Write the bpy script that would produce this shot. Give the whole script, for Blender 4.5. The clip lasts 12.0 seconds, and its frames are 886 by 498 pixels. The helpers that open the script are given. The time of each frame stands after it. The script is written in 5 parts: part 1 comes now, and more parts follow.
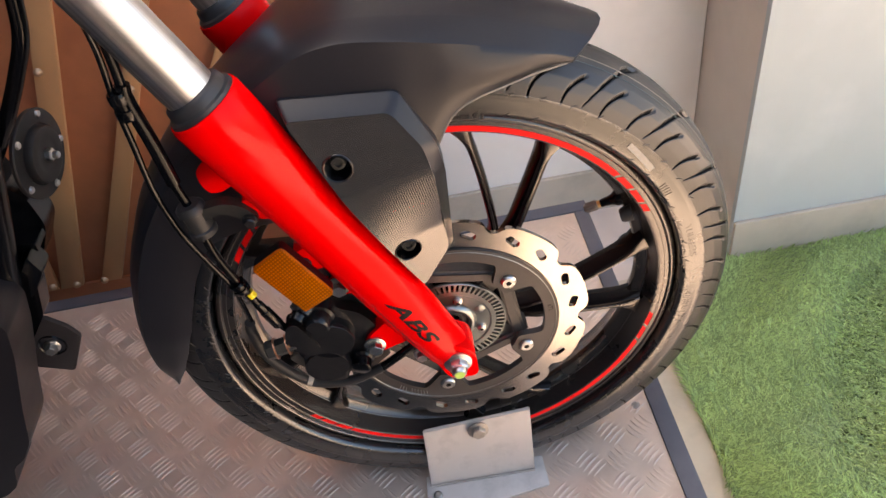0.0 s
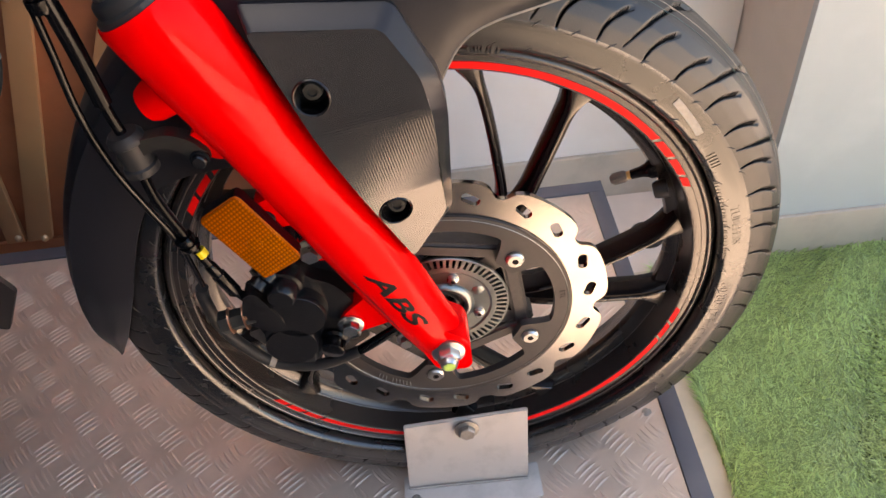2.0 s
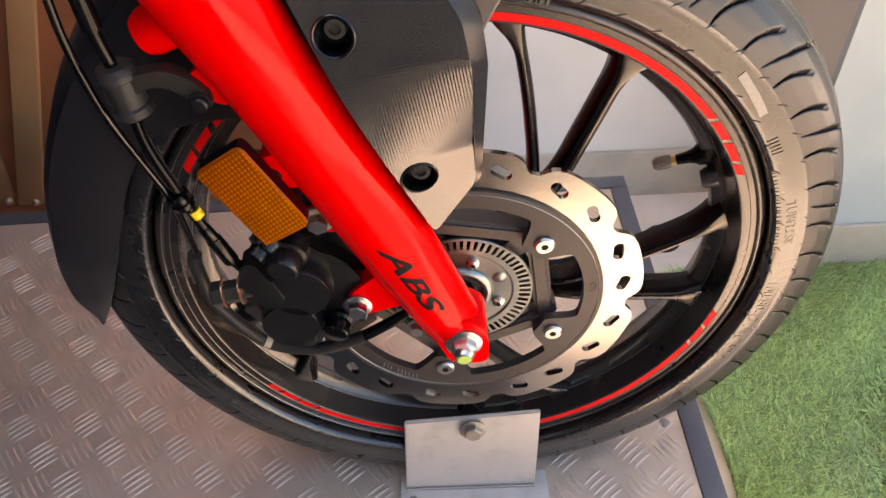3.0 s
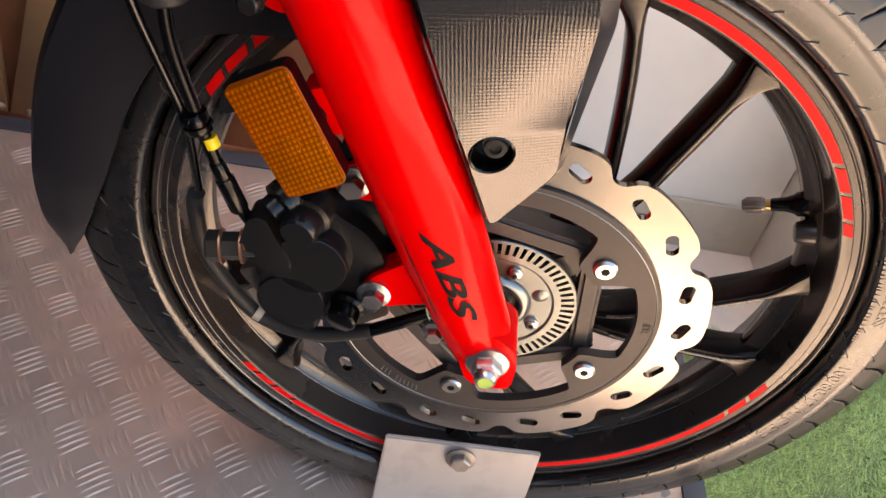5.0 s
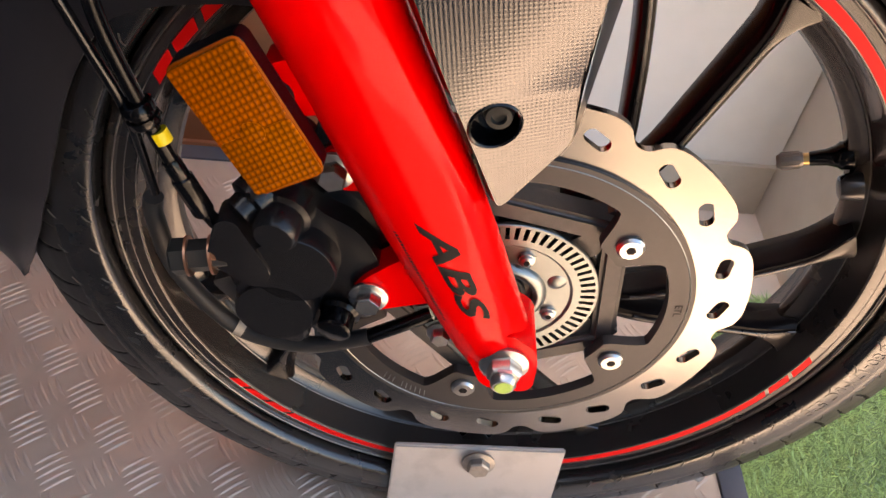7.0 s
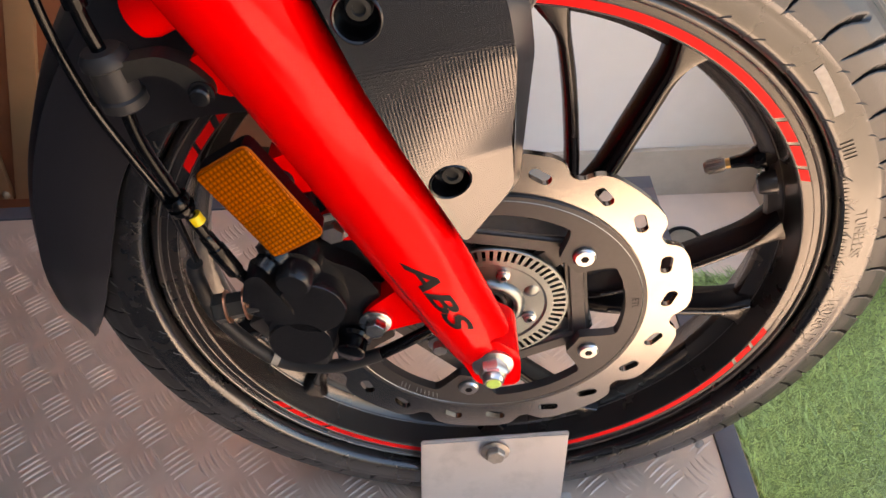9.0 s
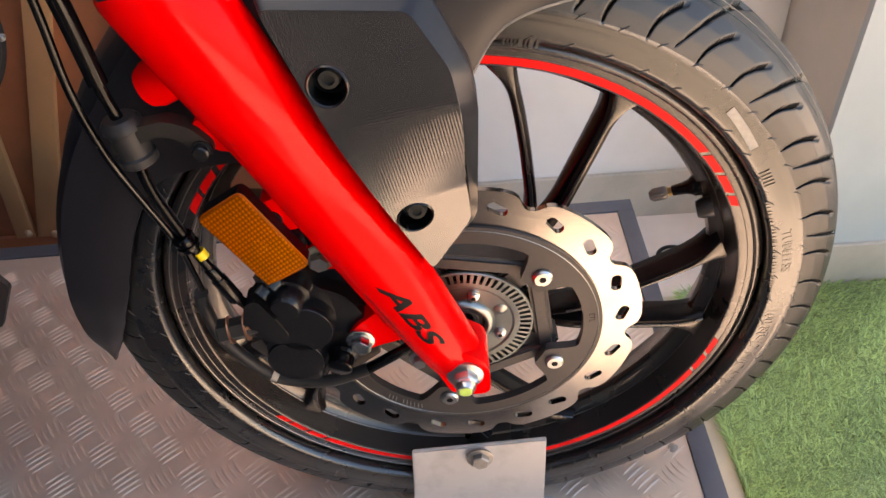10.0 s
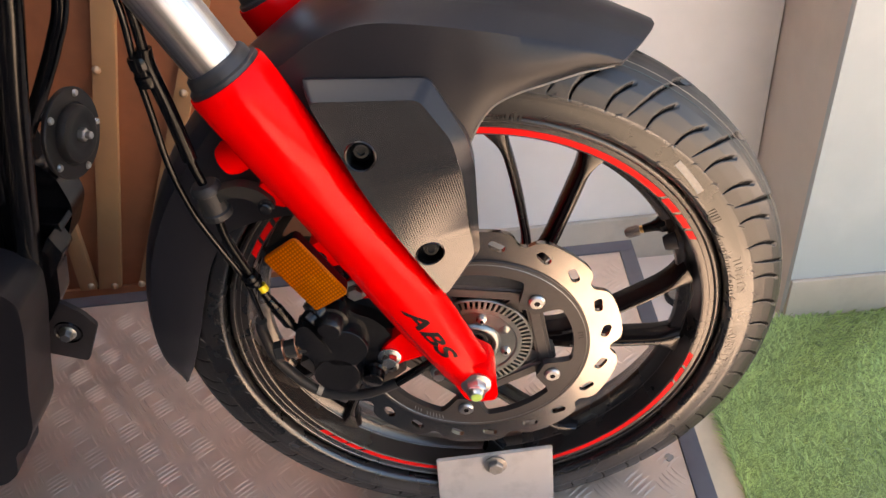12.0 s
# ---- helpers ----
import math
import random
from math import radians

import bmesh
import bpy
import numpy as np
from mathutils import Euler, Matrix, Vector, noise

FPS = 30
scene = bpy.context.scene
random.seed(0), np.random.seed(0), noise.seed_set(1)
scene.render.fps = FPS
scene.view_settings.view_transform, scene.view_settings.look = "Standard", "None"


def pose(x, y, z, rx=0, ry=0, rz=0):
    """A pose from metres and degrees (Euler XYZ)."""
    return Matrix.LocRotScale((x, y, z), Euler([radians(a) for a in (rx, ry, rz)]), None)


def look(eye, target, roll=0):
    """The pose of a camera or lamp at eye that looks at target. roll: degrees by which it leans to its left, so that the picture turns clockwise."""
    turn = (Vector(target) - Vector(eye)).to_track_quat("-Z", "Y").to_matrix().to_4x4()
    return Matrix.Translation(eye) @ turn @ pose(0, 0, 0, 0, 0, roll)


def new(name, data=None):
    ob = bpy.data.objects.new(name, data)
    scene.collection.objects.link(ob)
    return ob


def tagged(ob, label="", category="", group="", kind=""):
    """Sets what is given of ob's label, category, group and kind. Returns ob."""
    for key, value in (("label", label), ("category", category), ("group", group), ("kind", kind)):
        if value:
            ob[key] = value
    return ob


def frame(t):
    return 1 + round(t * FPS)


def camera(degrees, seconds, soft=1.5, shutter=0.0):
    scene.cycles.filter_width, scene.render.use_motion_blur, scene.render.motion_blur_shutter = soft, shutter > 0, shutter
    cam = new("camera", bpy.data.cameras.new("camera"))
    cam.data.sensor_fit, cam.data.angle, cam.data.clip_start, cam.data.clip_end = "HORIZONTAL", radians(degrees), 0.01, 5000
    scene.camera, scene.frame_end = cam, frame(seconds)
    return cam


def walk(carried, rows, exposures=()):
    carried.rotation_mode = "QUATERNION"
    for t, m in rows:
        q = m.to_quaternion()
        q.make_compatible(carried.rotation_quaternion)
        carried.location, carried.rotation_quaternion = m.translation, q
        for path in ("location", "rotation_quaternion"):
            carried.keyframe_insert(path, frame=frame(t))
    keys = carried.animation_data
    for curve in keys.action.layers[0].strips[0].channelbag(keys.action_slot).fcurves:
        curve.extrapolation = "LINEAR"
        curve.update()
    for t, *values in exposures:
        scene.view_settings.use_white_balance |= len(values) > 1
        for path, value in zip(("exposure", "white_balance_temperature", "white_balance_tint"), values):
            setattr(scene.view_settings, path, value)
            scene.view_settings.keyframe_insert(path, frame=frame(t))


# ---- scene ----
cam = camera(60.52, 12.0)
ROWS = [
    (0.0, 0.0142, -0.5083, 0.9003, 45.53, 7.81, -6.64),
    (0.5, 0.0177, -0.4921, 0.8820, 45.14, 7.33, -6.19),
    (1.0, 0.0186, -0.4736, 0.8601, 44.84, 6.70, -5.55),
    (1.5, 0.0173, -0.4522, 0.8338, 44.70, 5.99, -4.79),
    (2.0, 0.0148, -0.4297, 0.8037, 44.65, 5.11, -3.88),
    (2.5, 0.0057, -0.4122, 0.7765, 44.60, 4.06, -2.81),
    (3.0, -0.0044, -0.3945, 0.7502, 44.64, 2.55, -1.46),
    (3.5, -0.0157, -0.3776, 0.7296, 44.77, 0.32, 0.51),
    (4.0, -0.0272, -0.3627, 0.7136, 44.94, -2.31, 2.78),
    (4.5, -0.0368, -0.3499, 0.6982, 45.05, -4.85, 4.86),
    (5.0, -0.0423, -0.3397, 0.6799, 45.03, -6.82, 6.25),
    (5.5, -0.0435, -0.3302, 0.6577, 44.85, -7.78, 6.53),
    (6.0, -0.0453, -0.3145, 0.6407, 44.59, -7.41, 5.71),
    (6.5, -0.0476, -0.2980, 0.6358, 44.18, -5.90, 4.18),
    (7.0, -0.0468, -0.2926, 0.6411, 43.79, -4.02, 2.65),
    (7.5, -0.0429, -0.2980, 0.6540, 43.53, -2.10, 1.35),
    (8.0, -0.0369, -0.3108, 0.6722, 43.47, -0.30, 0.33),
    (8.5, -0.0298, -0.3274, 0.6937, 43.70, 1.21, -0.37),
    (9.0, -0.0203, -0.3459, 0.7174, 44.26, 2.35, -0.74),
    (9.5, -0.0033, -0.3685, 0.7439, 45.10, 3.35, -0.98),
    (10.0, 0.0102, -0.3946, 0.7666, 46.01, 4.16, -1.15),
    (10.5, 0.0194, -0.4216, 0.7887, 47.01, 4.93, -1.16),
    (11.0, 0.0258, -0.4486, 0.8082, 48.08, 5.63, -0.98),
    (11.5, 0.0284, -0.4760, 0.8255, 48.98, 6.22, -0.75),
    (12.0, 0.0301, -0.5017, 0.8442, 49.87, 6.74, -0.48),
]
walk(cam, [(t, pose(x, y, z, rx, ry, rz)) for t, x, y, z, rx, ry, rz in ROWS],
     exposures=((0.0, 3.10, 7500, 8), (12.0, 3.10, 7500, 8)))

# light ------------------------------------------------------------------
world = bpy.data.worlds.new("sky")
scene.world = world
world.use_nodes = True
wn = world.node_tree.nodes
sky = wn.new("ShaderNodeTexSky")
sky.sky_type = "NISHITA"
sky.sun_disc = False
sky.air_density, sky.dust_density, sky.ozone_density = 0.9, 1.6, 0.7
SUN_ELEVATION, SUN_AZIMUTH = 68.0, -58.0
sky.sun_elevation = radians(SUN_ELEVATION)
sky.sun_rotation = radians(SUN_AZIMUTH)
wn["Background"].inputs["Strength"].default_value = 0.085
world.node_tree.links.new(sky.outputs[0], wn["Background"].inputs["Color"])

sun = new("sun", bpy.data.lights.new("sun", "SUN"))
sun.data.energy = 5.0
sun.data.angle = radians(0.5)
sun.data.color = (1.0, 0.84, 0.71)
sun_way = Vector((math.sin(radians(SUN_AZIMUTH)) * math.cos(radians(SUN_ELEVATION)),
                  math.cos(radians(SUN_AZIMUTH)) * math.cos(radians(SUN_ELEVATION)),
                  math.sin(radians(SUN_ELEVATION))))
sun.matrix_world = look(sun_way * 8, (0, 0, 0.3))

# materials --------------------------------------------------------------


def material(name, colour, rough=0.5, metal=0.0, vary=0.12, grain=60.0, bump=0.0, bump_scale=300.0,
             coat=0.0, stain=None, stain_scale=8.0, stain_amount=0.3, rough_vary=0.08, sheen=0.0, spec=0.5):
    """A node material with two scales of variation in colour and gloss, and fine relief."""
    m = bpy.data.materials.new(name)
    m.use_nodes = True
    nt = m.node_tree
    nodes, link = nt.nodes, nt.links.new
    bsdf = nodes["Principled BSDF"]
    coord = nodes.new("ShaderNodeTexCoord")
    n1 = nodes.new("ShaderNodeTexNoise")
    n1.inputs["Scale"].default_value = grain
    n1.inputs["Detail"].default_value = 4
    link(coord.outputs["Object"], n1.inputs["Vector"])
    n2 = nodes.new("ShaderNodeTexNoise")
    n2.inputs["Scale"].default_value = stain_scale
    n2.inputs["Detail"].default_value = 5
    n2.inputs["Roughness"].default_value = 0.6
    link(coord.outputs["Object"], n2.inputs["Vector"])
    dark = tuple(c * (1 - vary) for c in colour)
    light = tuple(min(1.0, c * (1 + vary)) for c in colour)
    mix = nodes.new("ShaderNodeMix")
    mix.data_type = "RGBA"
    mix.inputs["A"].default_value = (*dark, 1)
    mix.inputs["B"].default_value = (*light, 1)
    link(n1.outputs["Fac"], mix.inputs["Factor"])
    ramp = nodes.new("ShaderNodeMapRange")
    ramp.inputs["From Min"].default_value = 0.5
    ramp.inputs["From Max"].default_value = 0.75
    ramp.inputs["To Max"].default_value = stain_amount
    link(n2.outputs["Fac"], ramp.inputs["Value"])
    mix2 = nodes.new("ShaderNodeMix")
    mix2.data_type = "RGBA"
    link(mix.outputs["Result"], mix2.inputs["A"])
    mix2.inputs["B"].default_value = (*(stain or dark), 1)
    link(ramp.outputs["Result"], mix2.inputs["Factor"])
    out = mix2.outputs["Result"]
    link(out, bsdf.inputs["Base Color"])
    gloss = nodes.new("ShaderNodeMapRange")
    gloss.inputs["To Min"].default_value = max(0.02, rough - rough_vary)
    gloss.inputs["To Max"].default_value = rough + rough_vary
    link(n2.outputs["Fac"], gloss.inputs["Value"])
    link(gloss.outputs["Result"], bsdf.inputs["Roughness"])
    bsdf.inputs["Metallic"].default_value = metal
    bsdf.inputs["Coat Weight"].default_value = coat
    bsdf.inputs["Coat Roughness"].default_value = 0.06
    bsdf.inputs["Specular IOR Level"].default_value = spec
    bsdf.inputs["Sheen Weight"].default_value = sheen
    if bump:
        n3 = nodes.new("ShaderNodeTexNoise")
        n3.inputs["Scale"].default_value = bump_scale
        n3.inputs["Detail"].default_value = 3
        link(coord.outputs["Object"], n3.inputs["Vector"])
        b = nodes.new("ShaderNodeBump")
        b.inputs["Strength"].default_value = bump
        b.inputs["Distance"].default_value = 0.001
        link(n3.outputs["Fac"], b.inputs["Height"])
        link(b.outputs["Normal"], bsdf.inputs["Normal"])
    return m


RED = material("red_paint", (0.76, 0.0012, 0.003), 0.20, spec=0.01, coat=0.16, vary=0.03, grain=900, stain_amount=0.0, rough_vary=0.04, bump=0.02, bump_scale=1500)
RUBBER = material("dressed_side_wall_rubber", (0.008, 0.0074, 0.0075), 0.27, spec=0.95, coat=0.28, vary=0.2, grain=90, rough_vary=0.05, bump=0.04, bump_scale=900, stain=(0.017, 0.0165, 0.0165), stain_scale=14, stain_amount=0.5)
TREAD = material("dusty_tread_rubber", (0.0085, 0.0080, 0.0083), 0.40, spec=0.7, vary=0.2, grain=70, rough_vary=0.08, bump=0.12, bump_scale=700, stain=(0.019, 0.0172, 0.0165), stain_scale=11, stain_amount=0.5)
# near-black copy of the tread rubber; groove shade is put into the colour
GROOVE = material("shaded_groove_rubber", (0.004, 0.004, 0.0045), 0.7, spec=0.1, vary=0.2, grain=90)
RUBBER_TEXT = material("raised_rubber", (0.016, 0.0135, 0.0115), 0.44, spec=0.8, vary=0.15, grain=90)
SILVER_MARK = material("pale_label", (0.38, 0.34, 0.285), 0.5, vary=0.25, grain=300)
RIM = material("rim_paint", (0.042, 0.035, 0.031), 0.27, metal=0.45, spec=0.9, vary=0.15, grain=700, bump=0.05, bump_scale=1800, coat=0.4)
SPOKE = material("spoke_paint", (0.008, 0.006, 0.006), 0.22, spec=0.12, metal=0.0, vary=0.12, grain=700, bump=0.04, bump_scale=1800)
RIM_EDGE = material("rim_highlight_metal", (0.18, 0.168, 0.158), 0.40, metal=0.85, vary=0.1, grain=300)
STRIPE = material("red_stripe_tape", (0.80, 0.004, 0.006), 0.45, vary=0.05, spec=0.15)
GLOSS_BLACK = material("black_plastic_gloss", (0.0025, 0.0025, 0.003), 0.22, vary=0.15, coat=0.1, spec=0.35)
FENDER = material("satin_black_plastic", (0.0150, 0.0148, 0.0185), 0.33, spec=0.32, vary=0.12, grain=400, bump=0.06, bump_scale=1600, stain=(0.012, 0.012, 0.014), stain_amount=0.3)
FENDER_MATT = material("matt_black_plastic", (0.0035, 0.003, 0.004), 0.5, spec=0.12, vary=0.12, grain=400, bump=0.1, bump_scale=1200)
CAST_BLACK = material("black_cast_metal", (0.0085, 0.0085, 0.0095), 0.27, metal=0.0, spec=0.38, vary=0.25, grain=200, bump=0.06, bump_scale=700)
CAST_GREY = material("grey_cast_metal", (0.085, 0.078, 0.074), 0.45, metal=0.5, vary=0.2, grain=200, bump=0.15, bump_scale=700)
HOSE = material("black_rubber_hose", (0.003, 0.003, 0.0035), 0.17, spec=0.25, vary=0.2, grain=200)
SEAL = material("grey_rubber_seal", (0.022, 0.021, 0.022), 0.45, vary=0.15, grain=200)
BOLT = material("zinc_bolt", (0.55, 0.54, 0.52), 0.28, metal=1.0, vary=0.15, grain=300, bump=0.05, bump_scale=800)
YELLOW = material("yellow_tape", (0.75, 0.58, 0.01), 0.45, vary=0.1)
GREEN_DAB = material("yellow_green_paint_mark", (0.45, 0.62, 0.12), 0.5, vary=0.2, grain=200)
PINK_DAB = material("pink_paint_mark", (0.62, 0.25, 0.27), 0.5, vary=0.2, grain=200)
BRACKET = material("grey_black_bracket", (0.020, 0.0195, 0.0175), 0.42, spec=0.4, vary=0.2, grain=300, bump=0.08, bump_scale=700)
BLACK_INK = material("black_sticker", (0.006, 0.005, 0.006), 0.45, vary=0.1, spec=0.1)
STEEL_GREY = material("grey_painted_steel", (0.56, 0.505, 0.465), 0.50, metal=0.15, vary=0.06, grain=40, bump=0.04, bump_scale=300, stain=(0.28, 0.25, 0.225), stain_scale=22, stain_amount=0.55)
STEEL_BOLT = material("dull_bolt", (0.33, 0.30, 0.27), 0.45, metal=0.7, vary=0.25, grain=300, bump=0.1)
PLATE = material("tread_plate_aluminium", (0.66, 0.515, 0.415), 0.40, metal=0.45, vary=0.10, grain=45, bump=0.05, bump_scale=500, stain=(0.38, 0.27, 0.20), stain_scale=5, stain_amount=0.7)
BARS = material("tread_plate_bars", (0.68, 0.535, 0.435), 0.43, metal=0.45, vary=0.10, grain=60, stain=(0.40, 0.34, 0.30), stain_scale=6, stain_amount=0.4)
TRIM_DARK = material("dark_grey_trim", (0.10, 0.098, 0.115), 0.45, metal=0.3, vary=0.10, grain=50, stain=(0.16, 0.15, 0.16), stain_scale=12, stain_amount=0.5)
BEIGE = material("beige_painted_ledge", (0.58, 0.475, 0.345), 0.55, vary=0.06, grain=30, stain=(0.34, 0.28, 0.22), stain_scale=9, stain_amount=0.45, bump=0.04, bump_scale=200)
SKIRT = material("beige_skirting", (0.52, 0.44, 0.355), 0.55, vary=0.07, grain=30, stain=(0.27, 0.235, 0.19), stain_scale=7, stain_amount=0.5, bump=0.05, bump_scale=200)
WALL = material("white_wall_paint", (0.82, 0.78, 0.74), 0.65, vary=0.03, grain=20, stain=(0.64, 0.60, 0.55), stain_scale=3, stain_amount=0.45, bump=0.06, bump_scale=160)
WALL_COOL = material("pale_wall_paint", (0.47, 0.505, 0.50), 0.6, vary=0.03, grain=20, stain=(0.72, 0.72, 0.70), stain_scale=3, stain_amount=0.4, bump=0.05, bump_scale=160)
# darker taupe copy of the wall paint; the side's shade is in the colour
WALL_SHADE = material("wall_paint_shaded_side", (0.66, 0.57, 0.49), 0.6, vary=0.05, grain=20, stain=(0.45, 0.375, 0.31), stain_scale=4, stain_amount=0.4, bump=0.05, bump_scale=160)
DOOR_DARK = material("brown_door_board", (0.43, 0.150, 0.066), 0.45, vary=0.25, grain=18, stain=(0.28, 0.10, 0.05), stain_scale=5, stain_amount=0.6, bump=0.06, bump_scale=150)
DOOR_SLAT = material("tan_door_slat", (0.55, 0.285, 0.128), 0.45, vary=0.18, grain=14, stain=(0.46, 0.22, 0.10), stain_scale=7, stain_amount=0.5, bump=0.05, bump_scale=150)
RIVET = material("brass_rivet", (0.55, 0.36, 0.22), 0.4, metal=0.6, vary=0.15)
SOIL = material("turf_backing", (0.075, 0.105, 0.045), 0.85, vary=0.3, grain=80, bump=0.3, bump_scale=200)
ASPHALT = material("asphalt", (0.050, 0.051, 0.056), 0.85, vary=0.25, grain=60, stain=(0.075, 0.076, 0.08), stain_scale=1.5, stain_amount=0.5, bump=0.3, bump_scale=150)
CONCRETE = material("weathered_concrete", (0.24, 0.202, 0.168), 0.8, vary=0.15, grain=14, stain=(0.15, 0.13, 0.11), stain_scale=1.6, stain_amount=0.5, bump=0.2, bump_scale=90)
PAVING = material("outdoor_paving", (0.75, 0.61, 0.515), 0.8, vary=0.15, grain=12, stain=(0.25, 0.22, 0.19), stain_scale=1.2, stain_amount=0.5)
UNSEEN_WALL = material("unseen_dark_wall", (0.022, 0.026, 0.037), 0.7, vary=0.1, grain=8)


def grass_material():
    m = material("artificial_grass", (0.34, 0.45, 0.145), 0.55, vary=0.35, grain=6, stain=(0.40, 0.43, 0.22), stain_scale=2.5, stain_amount=0.5, sheen=0.1)
    nt = m.node_tree
    bsdf = nt.nodes["Principled BSDF"]
    geo = nt.nodes.new("ShaderNodeNewGeometry")
    hsv = nt.nodes.new("ShaderNodeHueSaturation")
    span = nt.nodes.new("ShaderNodeMapRange")
    span.inputs["To Min"].default_value, span.inputs["To Max"].default_value = 0.45, 1.6
    old = bsdf.inputs["Base Color"].links[0].from_socket
    nt.links.new(geo.outputs["Random Per Island"], span.inputs["Value"])
    nt.links.new(span.outputs["Result"], hsv.inputs["Value"])
    nt.links.new(old, hsv.inputs["Color"])
    nt.links.new(hsv.outputs["Color"], bsdf.inputs["Base Color"])
    return m


def brushed_material(name, colour, rough, aniso):
    """Metal brushed in circles round the Y axis."""
    m = material(name, colour, rough, metal=1.0, vary=0.08, grain=120, rough_vary=0.05, bump=0.03, bump_scale=500, stain=tuple(c * 0.8 for c in colour), stain_scale=14, stain_amount=0.4)
    nt = m.node_tree
    bsdf = nt.nodes["Principled BSDF"]
    t = nt.nodes.new("ShaderNodeTangent")
    t.direction_type, t.axis = "RADIAL", "Y"
    nt.links.new(t.outputs[0], bsdf.inputs["Tangent"])
    bsdf.inputs["Anisotropic"].default_value = aniso
    return m


def carbon_material():
    """Black plastic moulded with a fine woven relief."""
    m = material("woven_black_plastic", (0.100, 0.097, 0.097), 0.20, metal=0.75, vary=0.1, grain=300, stain_amount=0.0)
    nt = m.node_tree
    bsdf = nt.nodes["Principled BSDF"]
    coord = nt.nodes.new("ShaderNodeTexCoord")
    waves = []
    for turn, scale in ((8, 172.0), (98, 165.0)):
        mp = nt.nodes.new("ShaderNodeMapping")
        mp.inputs["Rotation"].default_value = (0, radians(turn), 0)
        nt.links.new(coord.outputs["Object"], mp.inputs["Vector"])
        w = nt.nodes.new("ShaderNodeTexWave")
        w.bands_direction = "X"
        w.inputs["Scale"].default_value = scale
        nt.links.new(mp.outputs["Vector"], w.inputs["Vector"])
        waves.append(w)
    mul = nt.nodes.new("ShaderNodeMath")
    mul.operation = "MULTIPLY"
    soft = nt.nodes.new("ShaderNodeMapRange")
    soft.inputs["To Min"].default_value = 0.42
    nt.links.new(waves[1].outputs["Fac"], soft.inputs["Value"])
    nt.links.new(waves[0].outputs["Fac"], mul.inputs[0])
    nt.links.new(soft.outputs["Result"], mul.inputs[1])
    b = nt.nodes.new("ShaderNodeBump")
    b.inputs["Strength"].default_value = 0.34
    b.inputs["Distance"].default_value = 0.00022
    nt.links.new(mul.outputs[0], b.inputs["Height"])
    nt.links.new(b.outputs["Normal"], bsdf.inputs["Normal"])
    return m


def lens_material(name, colour, turn):
    """Amber reflector plastic with a grid of small prisms."""
    m = material(name, colour, 0.34, vary=0.12, grain=120, spec=0.04, stain=(0.45, 0.11, 0.004), stain_scale=30, stain_amount=0.5)
    nt = m.node_tree
    bsdf = nt.nodes["Principled BSDF"]
    coord = nt.nodes.new("ShaderNodeTexCoord")
    mp = nt.nodes.new("ShaderNodeMapping")
    mp.inputs["Rotation"].default_value = (0, radians(turn), 0)
    mp.inputs["Scale"].default_value = (1, 0.02, 0.8)
    nt.links.new(coord.outputs["Object"], mp.inputs["Vector"])
    v = nt.nodes.new("ShaderNodeTexVoronoi")
    v.inputs["Scale"].default_value = 390
    v.inputs["Randomness"].default_value = 0.0
    nt.links.new(mp.outputs["Vector"], v.inputs["Vector"])
    b = nt.nodes.new("ShaderNodeBump")
    b.inputs["Strength"].default_value = 0.9
    b.inputs["Distance"].default_value = 0.0015
    nt.links.new(v.outputs["Distance"], b.inputs["Height"])
    nt.links.new(b.outputs["Normal"], bsdf.inputs["Normal"])
    # facet glints and dark gaps between the prisms are multiplied into the colour
    mix = nt.nodes.new("ShaderNodeMix")
    mix.data_type, mix.blend_type = "RGBA", "MULTIPLY"
    mix.inputs["Factor"].default_value = 0.9
    ramp = nt.nodes.new("ShaderNodeMapRange")
    ramp.inputs["From Max"].default_value = 0.62
    ramp.inputs["To Min"].default_value, ramp.inputs["To Max"].default_value = 1.2, 0.12
    nt.links.new(v.outputs["Distance"], ramp.inputs["Value"])
    old = bsdf.inputs["Base Color"].links[0].from_socket
    nt.links.new(old, mix.inputs["A"])
    nt.links.new(ramp.outputs["Result"], mix.inputs["B"])
    nt.links.new(mix.outputs["Result"], bsdf.inputs["Base Color"])
    return m


